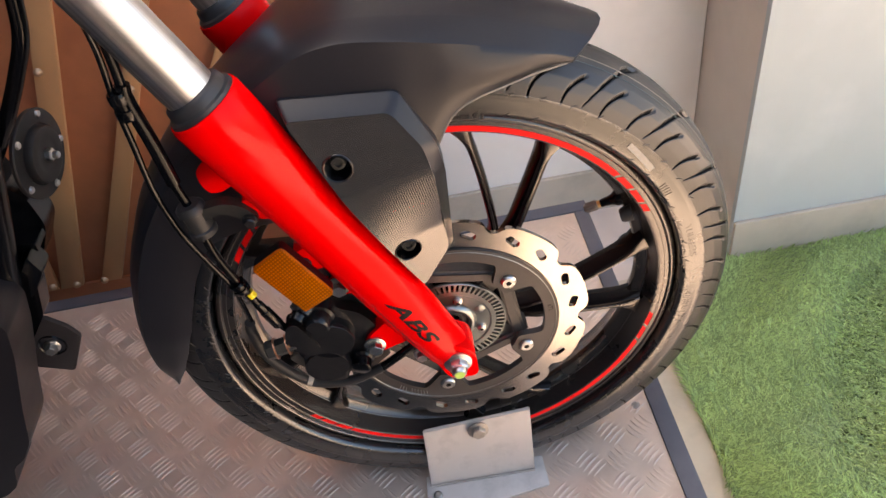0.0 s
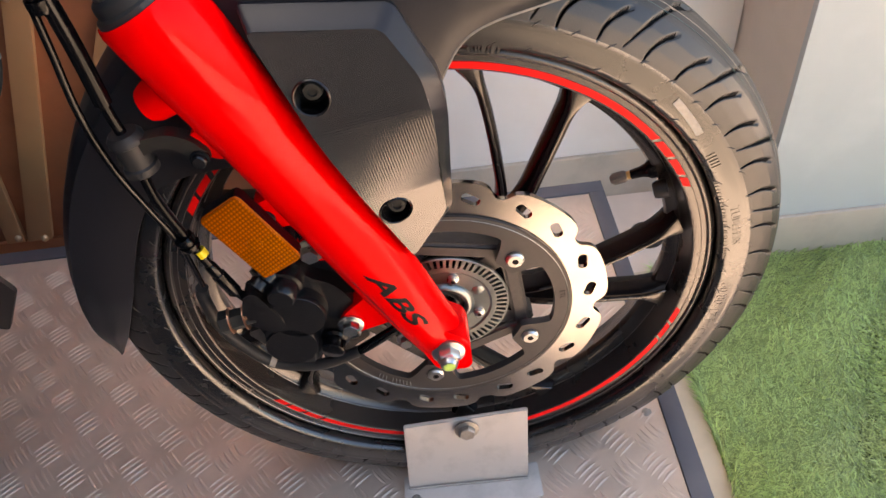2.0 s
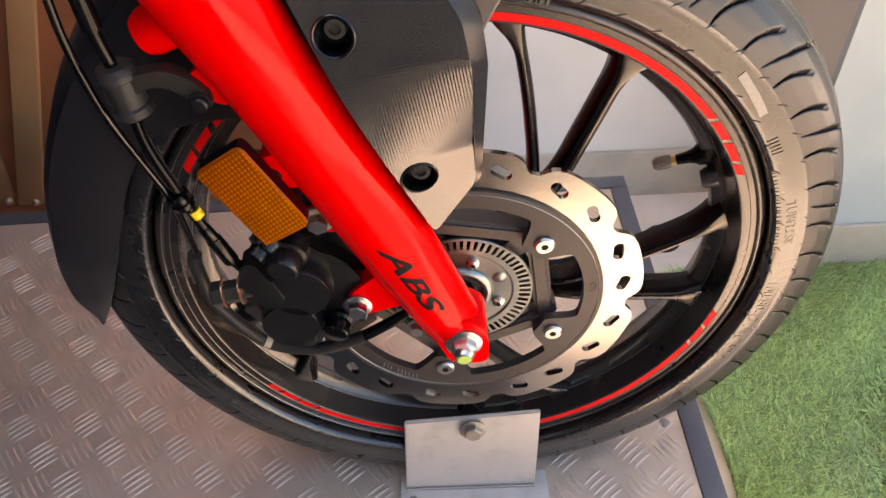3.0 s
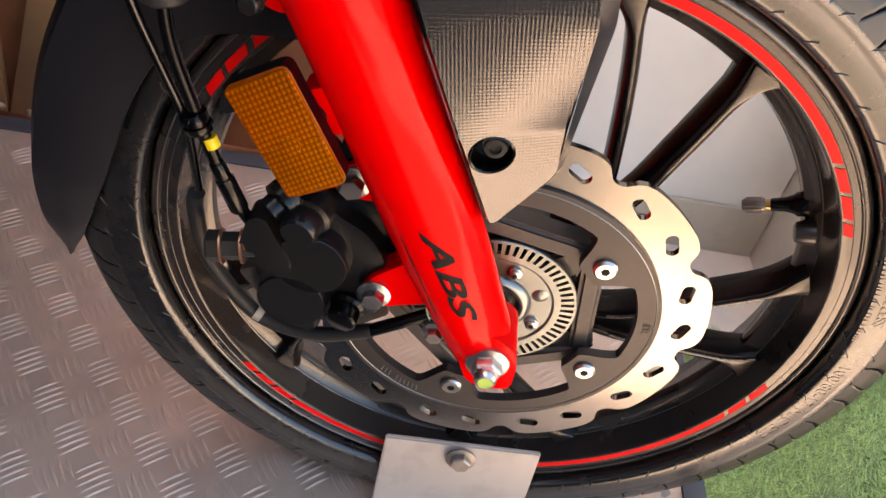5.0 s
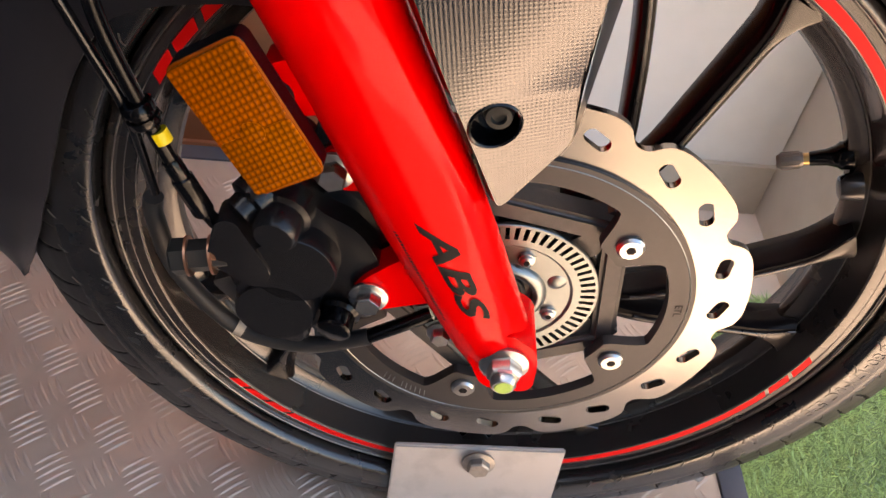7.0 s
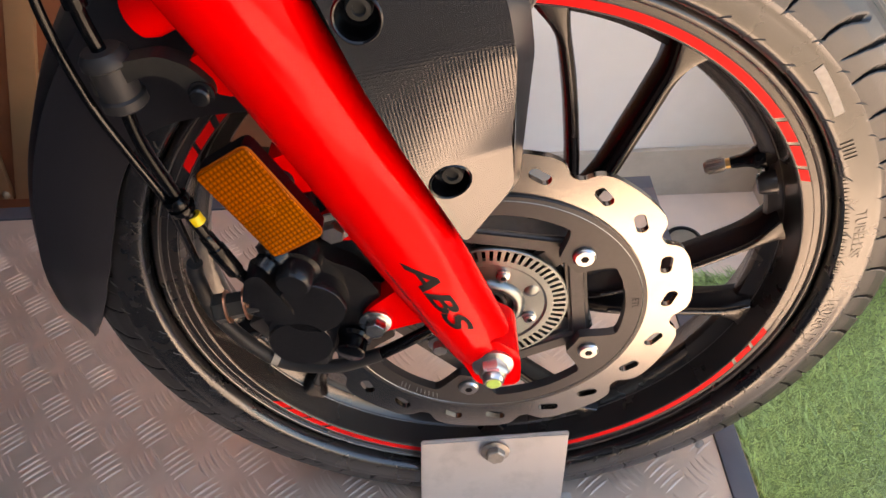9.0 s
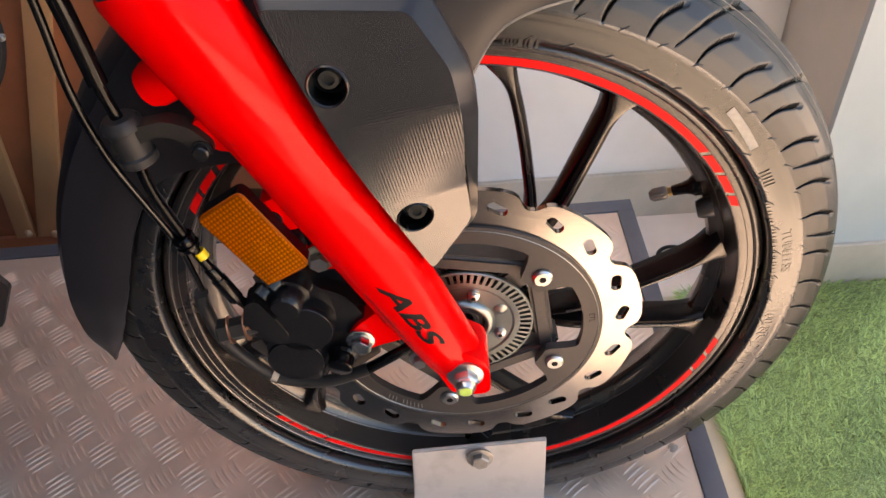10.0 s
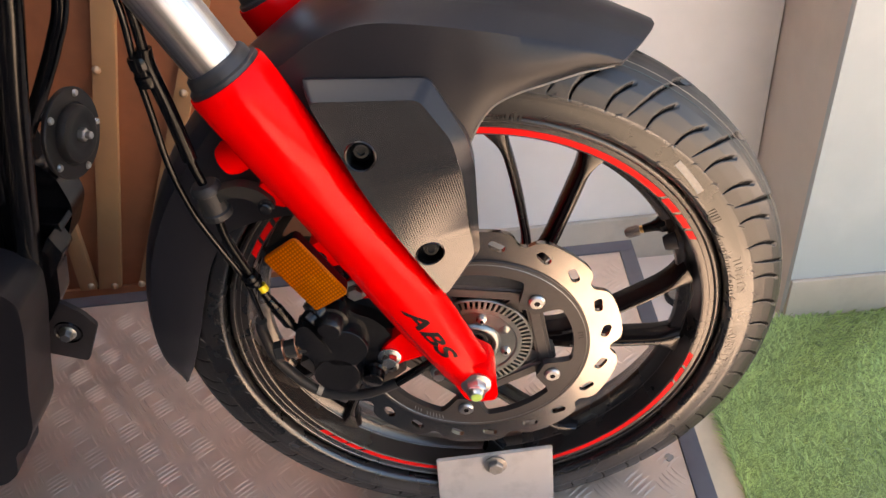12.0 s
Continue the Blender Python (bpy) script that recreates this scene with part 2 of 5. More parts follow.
def drawn_chrome():
    """Chromed tube with fine bright and dull streaks along its length."""
    m = material("polished_tube", (0.66, 0.64, 0.63), 0.34, metal=1.0, vary=0.03, rough_vary=0.03)
    nt = m.node_tree
    bsdf = nt.nodes["Principled BSDF"]
    coord = nt.nodes.new("ShaderNodeTexCoord")
    mp = nt.nodes.new("ShaderNodeMapping")
    mp.vector_type = "TEXTURE"
    mp.inputs["Rotation"].default_value = (0, radians(-24), 0)
    mp.inputs["Scale"].default_value = (1, 1, 60)
    nt.links.new(coord.outputs["Object"], mp.inputs["Vector"])
    noise = nt.nodes.new("ShaderNodeTexNoise")
    noise.inputs["Scale"].default_value = 420
    noise.inputs["Detail"].default_value = 3
    nt.links.new(mp.outputs["Vector"], noise.inputs["Vector"])
    ramp = nt.nodes.new("ShaderNodeMapRange")
    ramp.inputs["From Min"].default_value, ramp.inputs["From Max"].default_value = 0.32, 0.68
    ramp.inputs["To Min"].default_value, ramp.inputs["To Max"].default_value = 0.62, 1.0
    nt.links.new(noise.outputs["Fac"], ramp.inputs["Value"])
    mix = nt.nodes.new("ShaderNodeMix")
    mix.data_type, mix.blend_type = "RGBA", "MULTIPLY"
    mix.inputs["Factor"].default_value = 1.0
    nt.links.new(bsdf.inputs["Base Color"].links[0].from_socket, mix.inputs["A"])
    nt.links.new(ramp.outputs["Result"], mix.inputs["B"])
    nt.links.new(mix.outputs["Result"], bsdf.inputs["Base Color"])
    return m


CHROME = drawn_chrome()
GRASS = grass_material()
DISC = brushed_material("brushed_disc_steel", (0.325, 0.298, 0.275), 0.185, 0.35)
TONE = brushed_material("zinc_tone_ring", (0.25, 0.27, 0.267), 0.32, 0.4)
CARRIER = material("dark_disc_carrier", (0.055, 0.049, 0.047), 0.40, metal=0.4, vary=0.12, grain=250, bump=0.06, bump_scale=900)
CARBON = carbon_material()
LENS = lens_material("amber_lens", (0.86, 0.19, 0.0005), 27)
# brighter copy of the lens: the lower field's light return as colour
LENS_LOW = lens_material("amber_lens_strong_return", (0.95, 0.225, 0.0008), 27)

# mesh tools --------------------------------------------------------------


def finish(name, bm, mat, smooth=40.0):
    bmesh.ops.recalc_face_normals(bm, faces=bm.faces[:])
    me = bpy.data.meshes.new(name)
    bm.to_mesh(me)
    bm.free()
    me.materials.append(mat)
    if smooth:
        me.shade_smooth()
        me.set_sharp_from_angle(angle=radians(smooth))
    return me


def thing(name, bm, mat, label, category, group="", kind="", smooth=40.0):
    return tagged(new(name, finish(name, bm, mat, smooth)), label, category, group, kind)


def part(name, bm, mat, parent, label="", smooth=40.0):
    ob = new(name, finish(name, bm, mat, smooth))
    ob.parent = parent
    return tagged(ob, label)


def lathe(profile, segs=96, centre=(0, 0, 0), closed=True, bm=None, start=0.0, stop=360.0):
    """Turns a profile of (radius, y) round the Y axis."""
    bm = bm or bmesh.new()
    whole = abs(stop - start) >= 359.9
    n = segs if whole else segs + 1
    rings = []
    for i in range(n):
        a = radians(start + (stop - start) * i / segs)
        rings.append([bm.verts.new((centre[0] + r * math.cos(a), centre[1] + y, centre[2] + r * math.sin(a))) for r, y in profile])
    m = len(profile)
    for i in range(segs):
        a, b = rings[i], rings[(i + 1) % n]
        for j in range(m if closed else m - 1):
            bm.faces.new((a[j], a[(j + 1) % m], b[(j + 1) % m], b[j]))
    if not whole and closed:
        bm.faces.new(rings[0])
        bm.faces.new(rings[-1])
    return bm


def frame_of(axis):
    axis = Vector(axis).normalized()
    side = axis.cross(Vector((0, 0, 1)) if abs(axis.z) < 0.9 else Vector((1, 0, 0))).normalized()
    return axis, side, axis.cross(side)


def spin(p0, p1, profile, segs=32, bm=None, turn=0.0):
    """A solid turned round the line p0 to p1: profile of (share of the length, radius)."""
    bm = bm or bmesh.new()
    p0, p1 = Vector(p0), Vector(p1)
    axis, u, v = frame_of(p1 - p0)
    rings = []
    for s, r in profile:
        c = p0.lerp(p1, s)
        rings.append([bm.verts.new(c + u * (r * math.cos(2 * math.pi * i / segs + turn)) + v * (r * math.sin(2 * math.pi * i / segs + turn))) for i in range(segs)])
    for a, b in zip(rings, rings[1:]):
        for i in range(segs):
            bm.faces.new((a[i], a[(i + 1) % segs], b[(i + 1) % segs], b[i]))
    bm.faces.new(rings[0])
    bm.faces.new(rings[-1])
    return bm


def smooth_path(points, steps=8):
    pts = [Vector(p) for p in points]
    out = []
    for i in range(len(pts) - 1):
        a, b, c, d = pts[max(i - 1, 0)], pts[i], pts[i + 1], pts[min(i + 2, len(pts) - 1)]
        for k in range(steps):
            t = k / steps
            out.append(0.5 * ((2 * b) + (c - a) * t + (2 * a - 5 * b + 4 * c - d) * t * t + (3 * b - a - 3 * c + d) * t ** 3))
    return out + [pts[-1]]


def tube(points, r, segs=14, bm=None, steps=8):
    """A round hose along a smooth line."""
    bm = bm or bmesh.new()
    pts = smooth_path(points, steps)
    u = frame_of(pts[1] - pts[0])[1]
    rings = []
    for i, p in enumerate(pts):
        d = (pts[min(i + 1, len(pts) - 1)] - pts[max(i - 1, 0)]).normalized()
        u = (u - d * u.dot(d)).normalized()
        v = d.cross(u)
        rings.append([bm.verts.new(p + u * (r * math.cos(2 * math.pi * k / segs)) + v * (r * math.sin(2 * math.pi * k / segs))) for k in range(segs)])
    for a, b in zip(rings, rings[1:]):
        for k in range(segs):
            bm.faces.new((a[k], a[(k + 1) % segs], b[(k + 1) % segs], b[k]))
    bm.faces.new(rings[0])
    bm.faces.new(rings[-1])
    return bm


def slab(outline, y0, y1, bevel=0.0, axis="y", bm=None):
    """An outline in x and z (or x and y, with axis "z") given a thickness and rounded edges."""
    own = bmesh.new()
    put = (lambda a, b, t: (a, t, b)) if axis == "y" else ((lambda a, b, t: (a, b, t)) if axis == "z" else (lambda a, b, t: (t, a, b)))
    low = [own.verts.new(put(a, b, y0)) for a, b in outline]
    high = [own.verts.new(put(a, b, y1)) for a, b in outline]
    n = len(outline)
    own.faces.new(low)
    own.faces.new(high)
    for i in range(n):
        own.faces.new((low[i], low[(i + 1) % n], high[(i + 1) % n], high[i]))
    if bevel:
        bmesh.ops.bevel(own, geom=own.edges[:], offset=bevel, segments=2, profile=0.6, affect="EDGES", clamp_overlap=True)
    if bm is None:
        return own
    temp = bpy.data.meshes.new("temp")
    own.to_mesh(temp)
    own.free()
    bm.from_mesh(temp)
    bpy.data.meshes.remove(temp)
    return bm


def block(x0, x1, y0, y1, z0, z1, bevel=0.0, bm=None):
    return slab(((x0, z0), (x1, z0), (x1, z1), (x0, z1)), y0, y1, bevel, "y", bm)


def rounded(outline, radius, steps=4):
    """Rounds the corners of an outline."""
    out, n = [], len(outline)
    for i in range(n):
        p, q, r = (Vector(outline[(i + k) % n]) for k in (-1, 0, 1))
        a, b = p - q, r - q
        d = min(radius, a.length * 0.45, b.length * 0.45)
        s, e = q + a.normalized() * d, q + b.normalized() * d
        for k in range(steps + 1):
            t = k / steps
            out.append(tuple(s * (1 - t) ** 2 + q * (2 * t * (1 - t)) + e * t * t))
    return out


def hex_bolt(at, axis, r, height, bm=None):
    """A flanged hexagon bolt head that stands out along the axis."""
    at, axis = Vector(at), Vector(axis).normalized()
    bm = spin(at, at + axis * height * 0.28, ((0, r * 1.42), (0.7, r * 1.42), (1, r * 1.25)), 28, bm)
    return spin(at + axis * height * 0.28, at + axis * height, ((0, r), (0.8, r), (1, r * 0.86)), 6, bm, turn=0.3)


def lettering(text, size, shear=0.0, extrude=0.0, bold=0.0):
    """A mesh of the built-in font, lying in x and y."""
    cu = bpy.data.curves.new("text", "FONT")
    cu.body, cu.size, cu.shear, cu.extrude, cu.offset = text, size, shear, extrude, bold
    cu.align_x, cu.align_y, cu.resolution_u = "CENTER", "CENTER", 4
    ob = new("text", cu)
    me = bpy.data.meshes.new_from_object(ob.evaluated_get(bpy.context.evaluated_depsgraph_get()))
    bpy.data.objects.remove(ob)
    bpy.data.curves.remove(cu)
    bm = bmesh.new()
    bm.from_mesh(me)
    bpy.data.meshes.remove(me)
    bmesh.ops.triangulate(bm, faces=bm.faces[:])
    return bm


def polar(angle, r, y=0.0):
    return Vector((HUB[0] + r * math.cos(radians(angle)), y, HUB[2] + r * math.sin(radians(angle))))


def curve_of(table, blur=1.6):
    """A smoothed function through a table of (x, value)."""
    xs, vs = [a for a, _ in table], [b for _, b in table]
    return lambda x: float(np.mean(np.interp(x + blur * np.linspace(-1, 1, 9), xs, vs)))


HUB = (0.0005, 0.0, -0.0027)
MID = 0.060          # the wheel's middle plane

# setting -------------------------------------------------------------------
FLOOR = -0.375       # level of the turf; the show platform's plate is at zero

bm = bmesh.new()
bmesh.ops.create_grid(bm, x_segments=60, y_segments=60, size=30)
for v in bm.verts:
    v.co.z = FLOOR - 0.012
thing("ground", bm, PAVING, "pale paved ground round the show stand", "ground", kind="structure")
# unseen dark and grey ground, added to limit what glossy parts reflect
DARK_PATCH_EDGE = ((-1.34, -0.13), (0.10, -0.13), (0.10, -0.95), (0.34, -0.95), (0.34, -2.59), (-1.34, -2.59))
thing("road", slab(DARK_PATCH_EDGE, FLOOR - 0.013, FLOOR - 0.004, 0.0, "z"), ASPHALT, "unseen dark asphalt patch added in front to darken reflections", "road", kind="structure")
thing("pavement", block(0.3405, 3.4, -2.59, -0.95, FLOOR - 0.013, FLOOR - 0.004), CONCRETE, "unseen grey concrete added in front to dim reflections", "pavement", kind="structure")
thing("turf_backing", block(0.4165, 1.75, -0.20, 0.6115, FLOOR - 0.010, FLOOR), SOIL, "dark green backing sheet of the artificial turf", "turf", kind="structure")

# the unseen upper walls are made tall to keep the sun off the stand
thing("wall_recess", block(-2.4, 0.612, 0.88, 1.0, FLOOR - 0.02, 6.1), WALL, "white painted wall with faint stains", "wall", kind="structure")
thing("wall_return", block(0.615, 0.735, 0.640, 1.0, FLOOR - 0.02, 4.8), WALL_SHADE, "side of the wall's corner, its shade put into a taupe colour", "wall", kind="structure")
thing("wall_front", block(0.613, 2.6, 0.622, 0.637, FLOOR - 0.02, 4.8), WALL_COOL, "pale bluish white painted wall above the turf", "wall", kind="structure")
thing("skirting_front", block(0.6135, 2.6, 0.612, 0.6215, FLOOR - 0.02, -0.262, 0.003), SKIRT, "beige painted skirting along the pale wall", "skirting", kind="structure")
thing("skirting_recess", block(-2.4, 0.612, 0.868, 0.8795, FLOOR - 0.02, -0.265, 0.003), SKIRT, "beige painted skirting along the white wall", "skirting", kind="structure")

# two unseen walls, added to bound the sun patch and darken reflections
thing("wall_left", block(-1.45, -1.35, -2.5, 1.0, FLOOR - 0.02, 3.9), UNSEEN_WALL, "unseen dark slate-grey wall added to block the sun on the left", "wall", kind="structure")
thing("wall_across", block(-1.34, 0.9, -2.7, -2.6, FLOOR - 0.02, 3.9), UNSEEN_WALL, "unseen dark slate-grey wall added in front to darken reflections", "wall", kind="structure")

# the show platform
PX0, PX1, PY0, PY1 = -1.25, 0.241, -0.115, 0.462
SET = pose(0.2655, -0.065, 0, 0, 0, 0.9) @ pose(-0.2655, 0.06, 0)     # the stand is set a little askew
bm = block(PX0, PX1, PY0, PY1, -0.012, 0.0)
plate = thing("platform_plate", bm, PLATE, "aluminium tread plate floor of the show platform", "platform", kind="structure")
plate.matrix_world = SET
thing("platform_trim_back", block(PX0, 0.2655, 0.4625, 0.487, -0.02, 0.003, 0.001), TRIM_DARK, "dark grey metal edge trim of the platform", "edge trim", kind="structure").matrix_world = SET
thing("platform_trim_side", block(0.2415, 0.2655, PY0, 0.462, -0.02, 0.003, 0.001), TRIM_DARK, "dark grey metal edge trim of the platform", "edge trim", kind="structure").matrix_world = SET
thing("floor_strip", block(0.2675, 0.416, PY0, 0.6115, FLOOR - 0.011, FLOOR + 0.004, 0.002), BEIGE, "beige painted floor strip between the platform and the turf", "floor strip", kind="structure")
thing("platform_base", block(PX0, 0.2655, PY0, 0.486, FLOOR - 0.01, -0.021), BEIGE, "beige painted base of the show platform", "platform base", kind="structure").matrix_world = SET


def tread_bars():
    """Groups of five raised strokes, turned one way and the other in a chequer."""
    pitch = 0.0385

    def stroke(k, way):
        half, bow, n, verts, faces = 0.0165 - 0.0014 * abs(k - 2), 0.0016 * way, 5, [], []
        for q in range(n):
            f = q / (n - 1) * 2 - 1
            w, h = 0.0017 * math.sqrt(max(0.0, 1 - f * f)) + 0.0002, 0.0014 * (1 - f ** 4) + 0.0001
            x, y = half * f, bow * (1 - f * f) + (k - 2) * 0.0072
            verts += [(x, y - w, 0), (x, y, h), (x, y + w, 0)]
        for q in range(n - 1):
            a = 3 * q
            faces += [(a, a + 3, a + 4, a + 1), (a + 1, a + 4, a + 5, a + 2)]
        return verts, faces
    shapes = {(k, way): stroke(k, way) for k in range(5) for way in (1, -1)}
    shared = {}
    for key, (v, f) in shapes.items():
        me = bpy.data.meshes.new("tread_stroke")
        me.from_pydata(v, [], f)
        me.materials.append(BARS)
        me.shade_smooth()
        shared[key] = me
    verts, faces = [], []
    for i in range(int((PX1 - PX0) / pitch)):
        for j in range(int((PY1 - PY0) / pitch)):
            cx, cy = PX1 - 0.022 - i * pitch, PY0 + 0.0305 + j * pitch
            way = -1 if (i + j) % 2 else 1
            m = pose(cx, cy, 0.0, 0, 0, 38 if way > 0 else -52)
            near = cx > -0.01 and cy < 0.18
            for k in range(5):
                if near:
                    ob = new("tread_stroke", shared[k, way])
                    ob.parent, ob.matrix_basis = plate, m
                    continue
                v, f = shapes[k, way]
                base = len(verts)
                verts += [tuple(m @ Vector(p)) for p in v]
                faces += [tuple(base + q for q in quad) for quad in f]
    me = bpy.data.meshes.new("tread_bars")
    me.from_pydata(verts, [], faces)
    me.materials.append(BARS)
    me.shade_smooth()
    ob = new("tread_bars", me)
    ob.parent = plate
    tagged(ob, "raised five-stroke tread pattern", kind="stuff")


tread_bars()


def turf():
    """Blades of artificial grass, several thousand, bent and leaning at random."""
    rng = np.random.default_rng(5)
    n = 140000
    x = 0.414 + 1.14 * rng.random(n) ** 1.25
    y = -0.20 + 0.81 * rng.random(n)
    turn = rng.random(n) * 2 * np.pi
    # tufts lean together
    lean = 0.55 + 0.5 * rng.random(n)
    swirl = np.sin(9 * x + 2 * np.sin(7 * y)) + np.cos(8 * y + 3 * np.sin(5 * x))
    turn = turn * 0.55 + swirl * 1.4
    length = 0.020 + 0.017 * rng.random(n)
    width = 0.0008 + 0.0007 * rng.random(n)
    dx, dy = np.cos(turn), np.sin(turn)
    sx, sy = -dy * width, dx * width
    z0 = np.full(n, FLOOR)
    def at(f, w):
        b = lean * f ** 1.6
        px, py, pz = x + dx * length * f * np.sin(b), y + dy * length * f * np.sin(b), z0 + length * f * np.cos(b)
        return np.stack([px - sx * w, py - sy * w, pz], -1), np.stack([px + sx * w, py + sy * w, pz], -1)
    a0, a1 = at(0.0, 1.0)
    b0, b1 = at(0.55, 0.9)
    c0, _ = at(1.0, 0.0)
    co = np.stack([a0, a1, b0, b1, c0], 1).reshape(-1, 3)
    k = np.arange(n) * 5
    quads = np.stack([k, k + 1, k + 3, k + 2], -1)
    tris = np.stack([k + 2, k + 3, k + 4], -1)
    me = bpy.data.meshes.new("grass")
    me.vertices.add(len(co))
    me.vertices.foreach_set("co", co.ravel())
    loops = np.concatenate([np.concatenate([quads, tris], 1).ravel()])
    me.loops.add(len(loops))
    me.loops.foreach_set("vertex_index", loops.astype(np.int32))
    starts = np.stack([np.arange(n) * 7, np.arange(n) * 7 + 4], -1).ravel()
    me.polygons.add(len(starts))
    me.polygons.foreach_set("loop_start", starts.astype(np.int32))
    me.update(calc_edges=True)
    me.validate()
    me.materials.append(GRASS)
    tagged(new("grass", me), "short bright green artificial grass turf", "grass", kind="stuff")


turf()


# the wooden door behind the motorcycle
def door():
    board = thing("door_panel", block(-1.3, -0.16, 0.722, 0.76, FLOOR - 0.01, 1.9, 0.003), DOOR_DARK, "brown wooden door panel with tan slats and brass rivets", "door", kind="structure")
    slats = (((-0.834, -0.19), (-0.784, -0.19), (-0.5, 0.55), (-0.54, 0.55)),
             ((-0.745, -0.19), (-0.70, -0.19), (-0.335, 0.52), (-0.365, 0.52)),
             ((-0.875, -0.19), (-0.838, -0.19), (-0.775, 0.20), (-0.80, 0.20)),
             ((-0.62, -0.19), (-0.58, -0.19), (-0.23, 0.40), (-0.26, 0.40)))
    for outline in slats:
        part("slat", slab(outline, 0.709, 0.7215, 0.0015), DOOR_SLAT, board)
    part("bottom_rail", block(-1.3, -0.16, 0.7135, 0.7215, FLOOR - 0.01, -0.192, 0.001), DOOR_DARK, board)
    for x, z in ((-0.627, 0.309), (-0.845, -0.177), (-0.795, -0.183), (-0.735, -0.184), (-0.493, 0.247), (-0.734, 0.388), (-0.61, -0.184)):
        part("rivet", spin((x, 0.711, z), (x, 0.700, z), ((0, 0.008), (0.45, 0.0075), (0.8, 0.005), (1, 0.001)), 14), RIVET, board)


door()

# the motorcycle ------------------------------------------------------------
bike = tagged(new("motorcycle"), "red and black motorcycle clamped on a show platform", "motorcycle")
bike.empty_display_size = 0.2
bike.matrix_world = pose(0, 0, 0.296, -2, 0, 0)


def tyre():
    """The carcass as one fine sheet, with the slanted grooves pressed into the tread."""
    half = ((0.3065, 0.0), (0.3055, 0.010), (0.3022, 0.020), (0.2966, 0.0298), (0.2890, 0.0370), (0.2790, 0.0414), (0.2705, 0.0436),
            (0.2660, 0.0441), (0.2600, 0.0445), (0.2540, 0.0446), (0.2490, 0.0441), (0.2462, 0.0430), (0.2443, 0.0408), (0.2433, 0.0372), (0.2430, 0.0325))
    arc = [0.0]
    for (r0, y0), (r1, y1) in zip(half, half[1:]):
        arc.append(arc[-1] + math.hypot(r1 - r0, y1 - y0))
    s_half = np.concatenate([np.linspace(0, arc[6], 46), np.linspace(arc[6], arc[-1], 17)[1:]])
    rr = np.interp(s_half, arc, [p[0] for p in half])
    yy = np.interp(s_half, arc, [p[1] for p in half])
    s = np.concatenate([-s_half[::-1], s_half[1:]])
    r = np.concatenate([rr[::-1], rr[1:]])
    y = np.concatenate([-yy[::-1], yy[1:]])
    n = 2400
    th = np.arange(n) / n * 360.0
    edge = arc[6]
    T, S = np.meshgrid(th, s, indexing="ij")
    f = np.abs(S) / edge
    depth = np.zeros_like(T)
    side = np.where(S < 0, 0.0, 1.0)
    period = 14.75
    # two short grooves and a long hooked one in each period, pointed towards the shoulder
    for phase, lo, hi, wide, slant in ((62.0, 0.56, 1.03, 0.40, 7.0), (58.2, 0.02, 1.00, 0.36, 9.2), (53.8, 0.56, 1.03, 0.40, 7.0)):
        a = T - phase + slant * (1.0 - f) - 1.1 * np.sin(np.pi * np.clip((f - lo) / (hi - lo), 0, 1)) + side * 0.37 * period
        a = (a + period / 2) % period - period / 2
        hook = 1.6 * np.clip((0.30 - f) / 0.12, 0, 1) if lo < 0.1 else 0.0
        w = wide * (0.28 + 0.72 * np.clip((1.03 - f) * 2.6, 0, 1)) + hook * 0.45
        inside = np.clip((w - np.abs(a)) / 0.10, 0, 1) * np.clip((f - lo) / 0.03, 0, 1) * np.clip((hi - f) / 0.04, 0, 1)
        depth = np.maximum(depth, inside * (0.55 if lo < 0.1 else 1.0))
    # fine moulding rings on the side wall
    ring = 0.0006 * np.exp(-((np.abs(S) - arc[7]) / 0.0008) ** 2) + 0.0007 * np.exp(-((np.abs(S) - arc[10]) / 0.0009) ** 2)
    R = r[None] - 0.0060 * depth + ring * 0.4
    Y = y[None] + np.sign(y)[None] * (ring - 0.0012 * depth * np.clip(f - 0.6, 0, 1))
    co = np.stack([HUB[0] + R * np.cos(np.radians(T)), MID + Y, HUB[2] + R * np.sin(np.radians(T))], -1).reshape(-1, 3)
    co[:, 2] = np.maximum(co[:, 2], -0.2945 + 0.035 * co[:, 1])  # flattened where it stands
    squeeze = 0.0125 - 0.06 * np.maximum(0, np.abs(co[:, 0]) - 0.075)
    co[:, 1] = np.where(co[:, 2] < -0.17, np.maximum(co[:, 1], squeeze), co[:, 1])  # pressed by the clamp
    m = len(s)
    i, j = np.meshgrid(np.arange(n), np.arange(m - 1), indexing="ij")
    a, b = i * m + j, ((i + 1) % n) * m + j
    quads = np.stack([a, a + 1, b + 1, b], -1).reshape(-1, 4)
    me = bpy.data.meshes.new("tyre")
    me.vertices.add(len(co))
    me.vertices.foreach_set("co", co.ravel())
    me.loops.add(quads.size)
    me.loops.foreach_set("vertex_index", quads.ravel().astype(np.int32))
    me.polygons.add(len(quads))
    me.polygons.foreach_set("loop_start", (np.arange(len(quads)) * 4).astype(np.int32))
    me.update(calc_edges=True)
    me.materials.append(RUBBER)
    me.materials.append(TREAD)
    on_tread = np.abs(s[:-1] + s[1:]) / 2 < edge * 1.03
    # pressed-in faces get the darker rubber, which stands for shade
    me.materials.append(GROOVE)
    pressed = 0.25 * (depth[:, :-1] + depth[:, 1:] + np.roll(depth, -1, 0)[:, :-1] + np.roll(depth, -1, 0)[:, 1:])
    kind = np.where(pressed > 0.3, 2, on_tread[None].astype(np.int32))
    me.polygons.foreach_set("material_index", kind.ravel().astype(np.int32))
    me.shade_smooth()
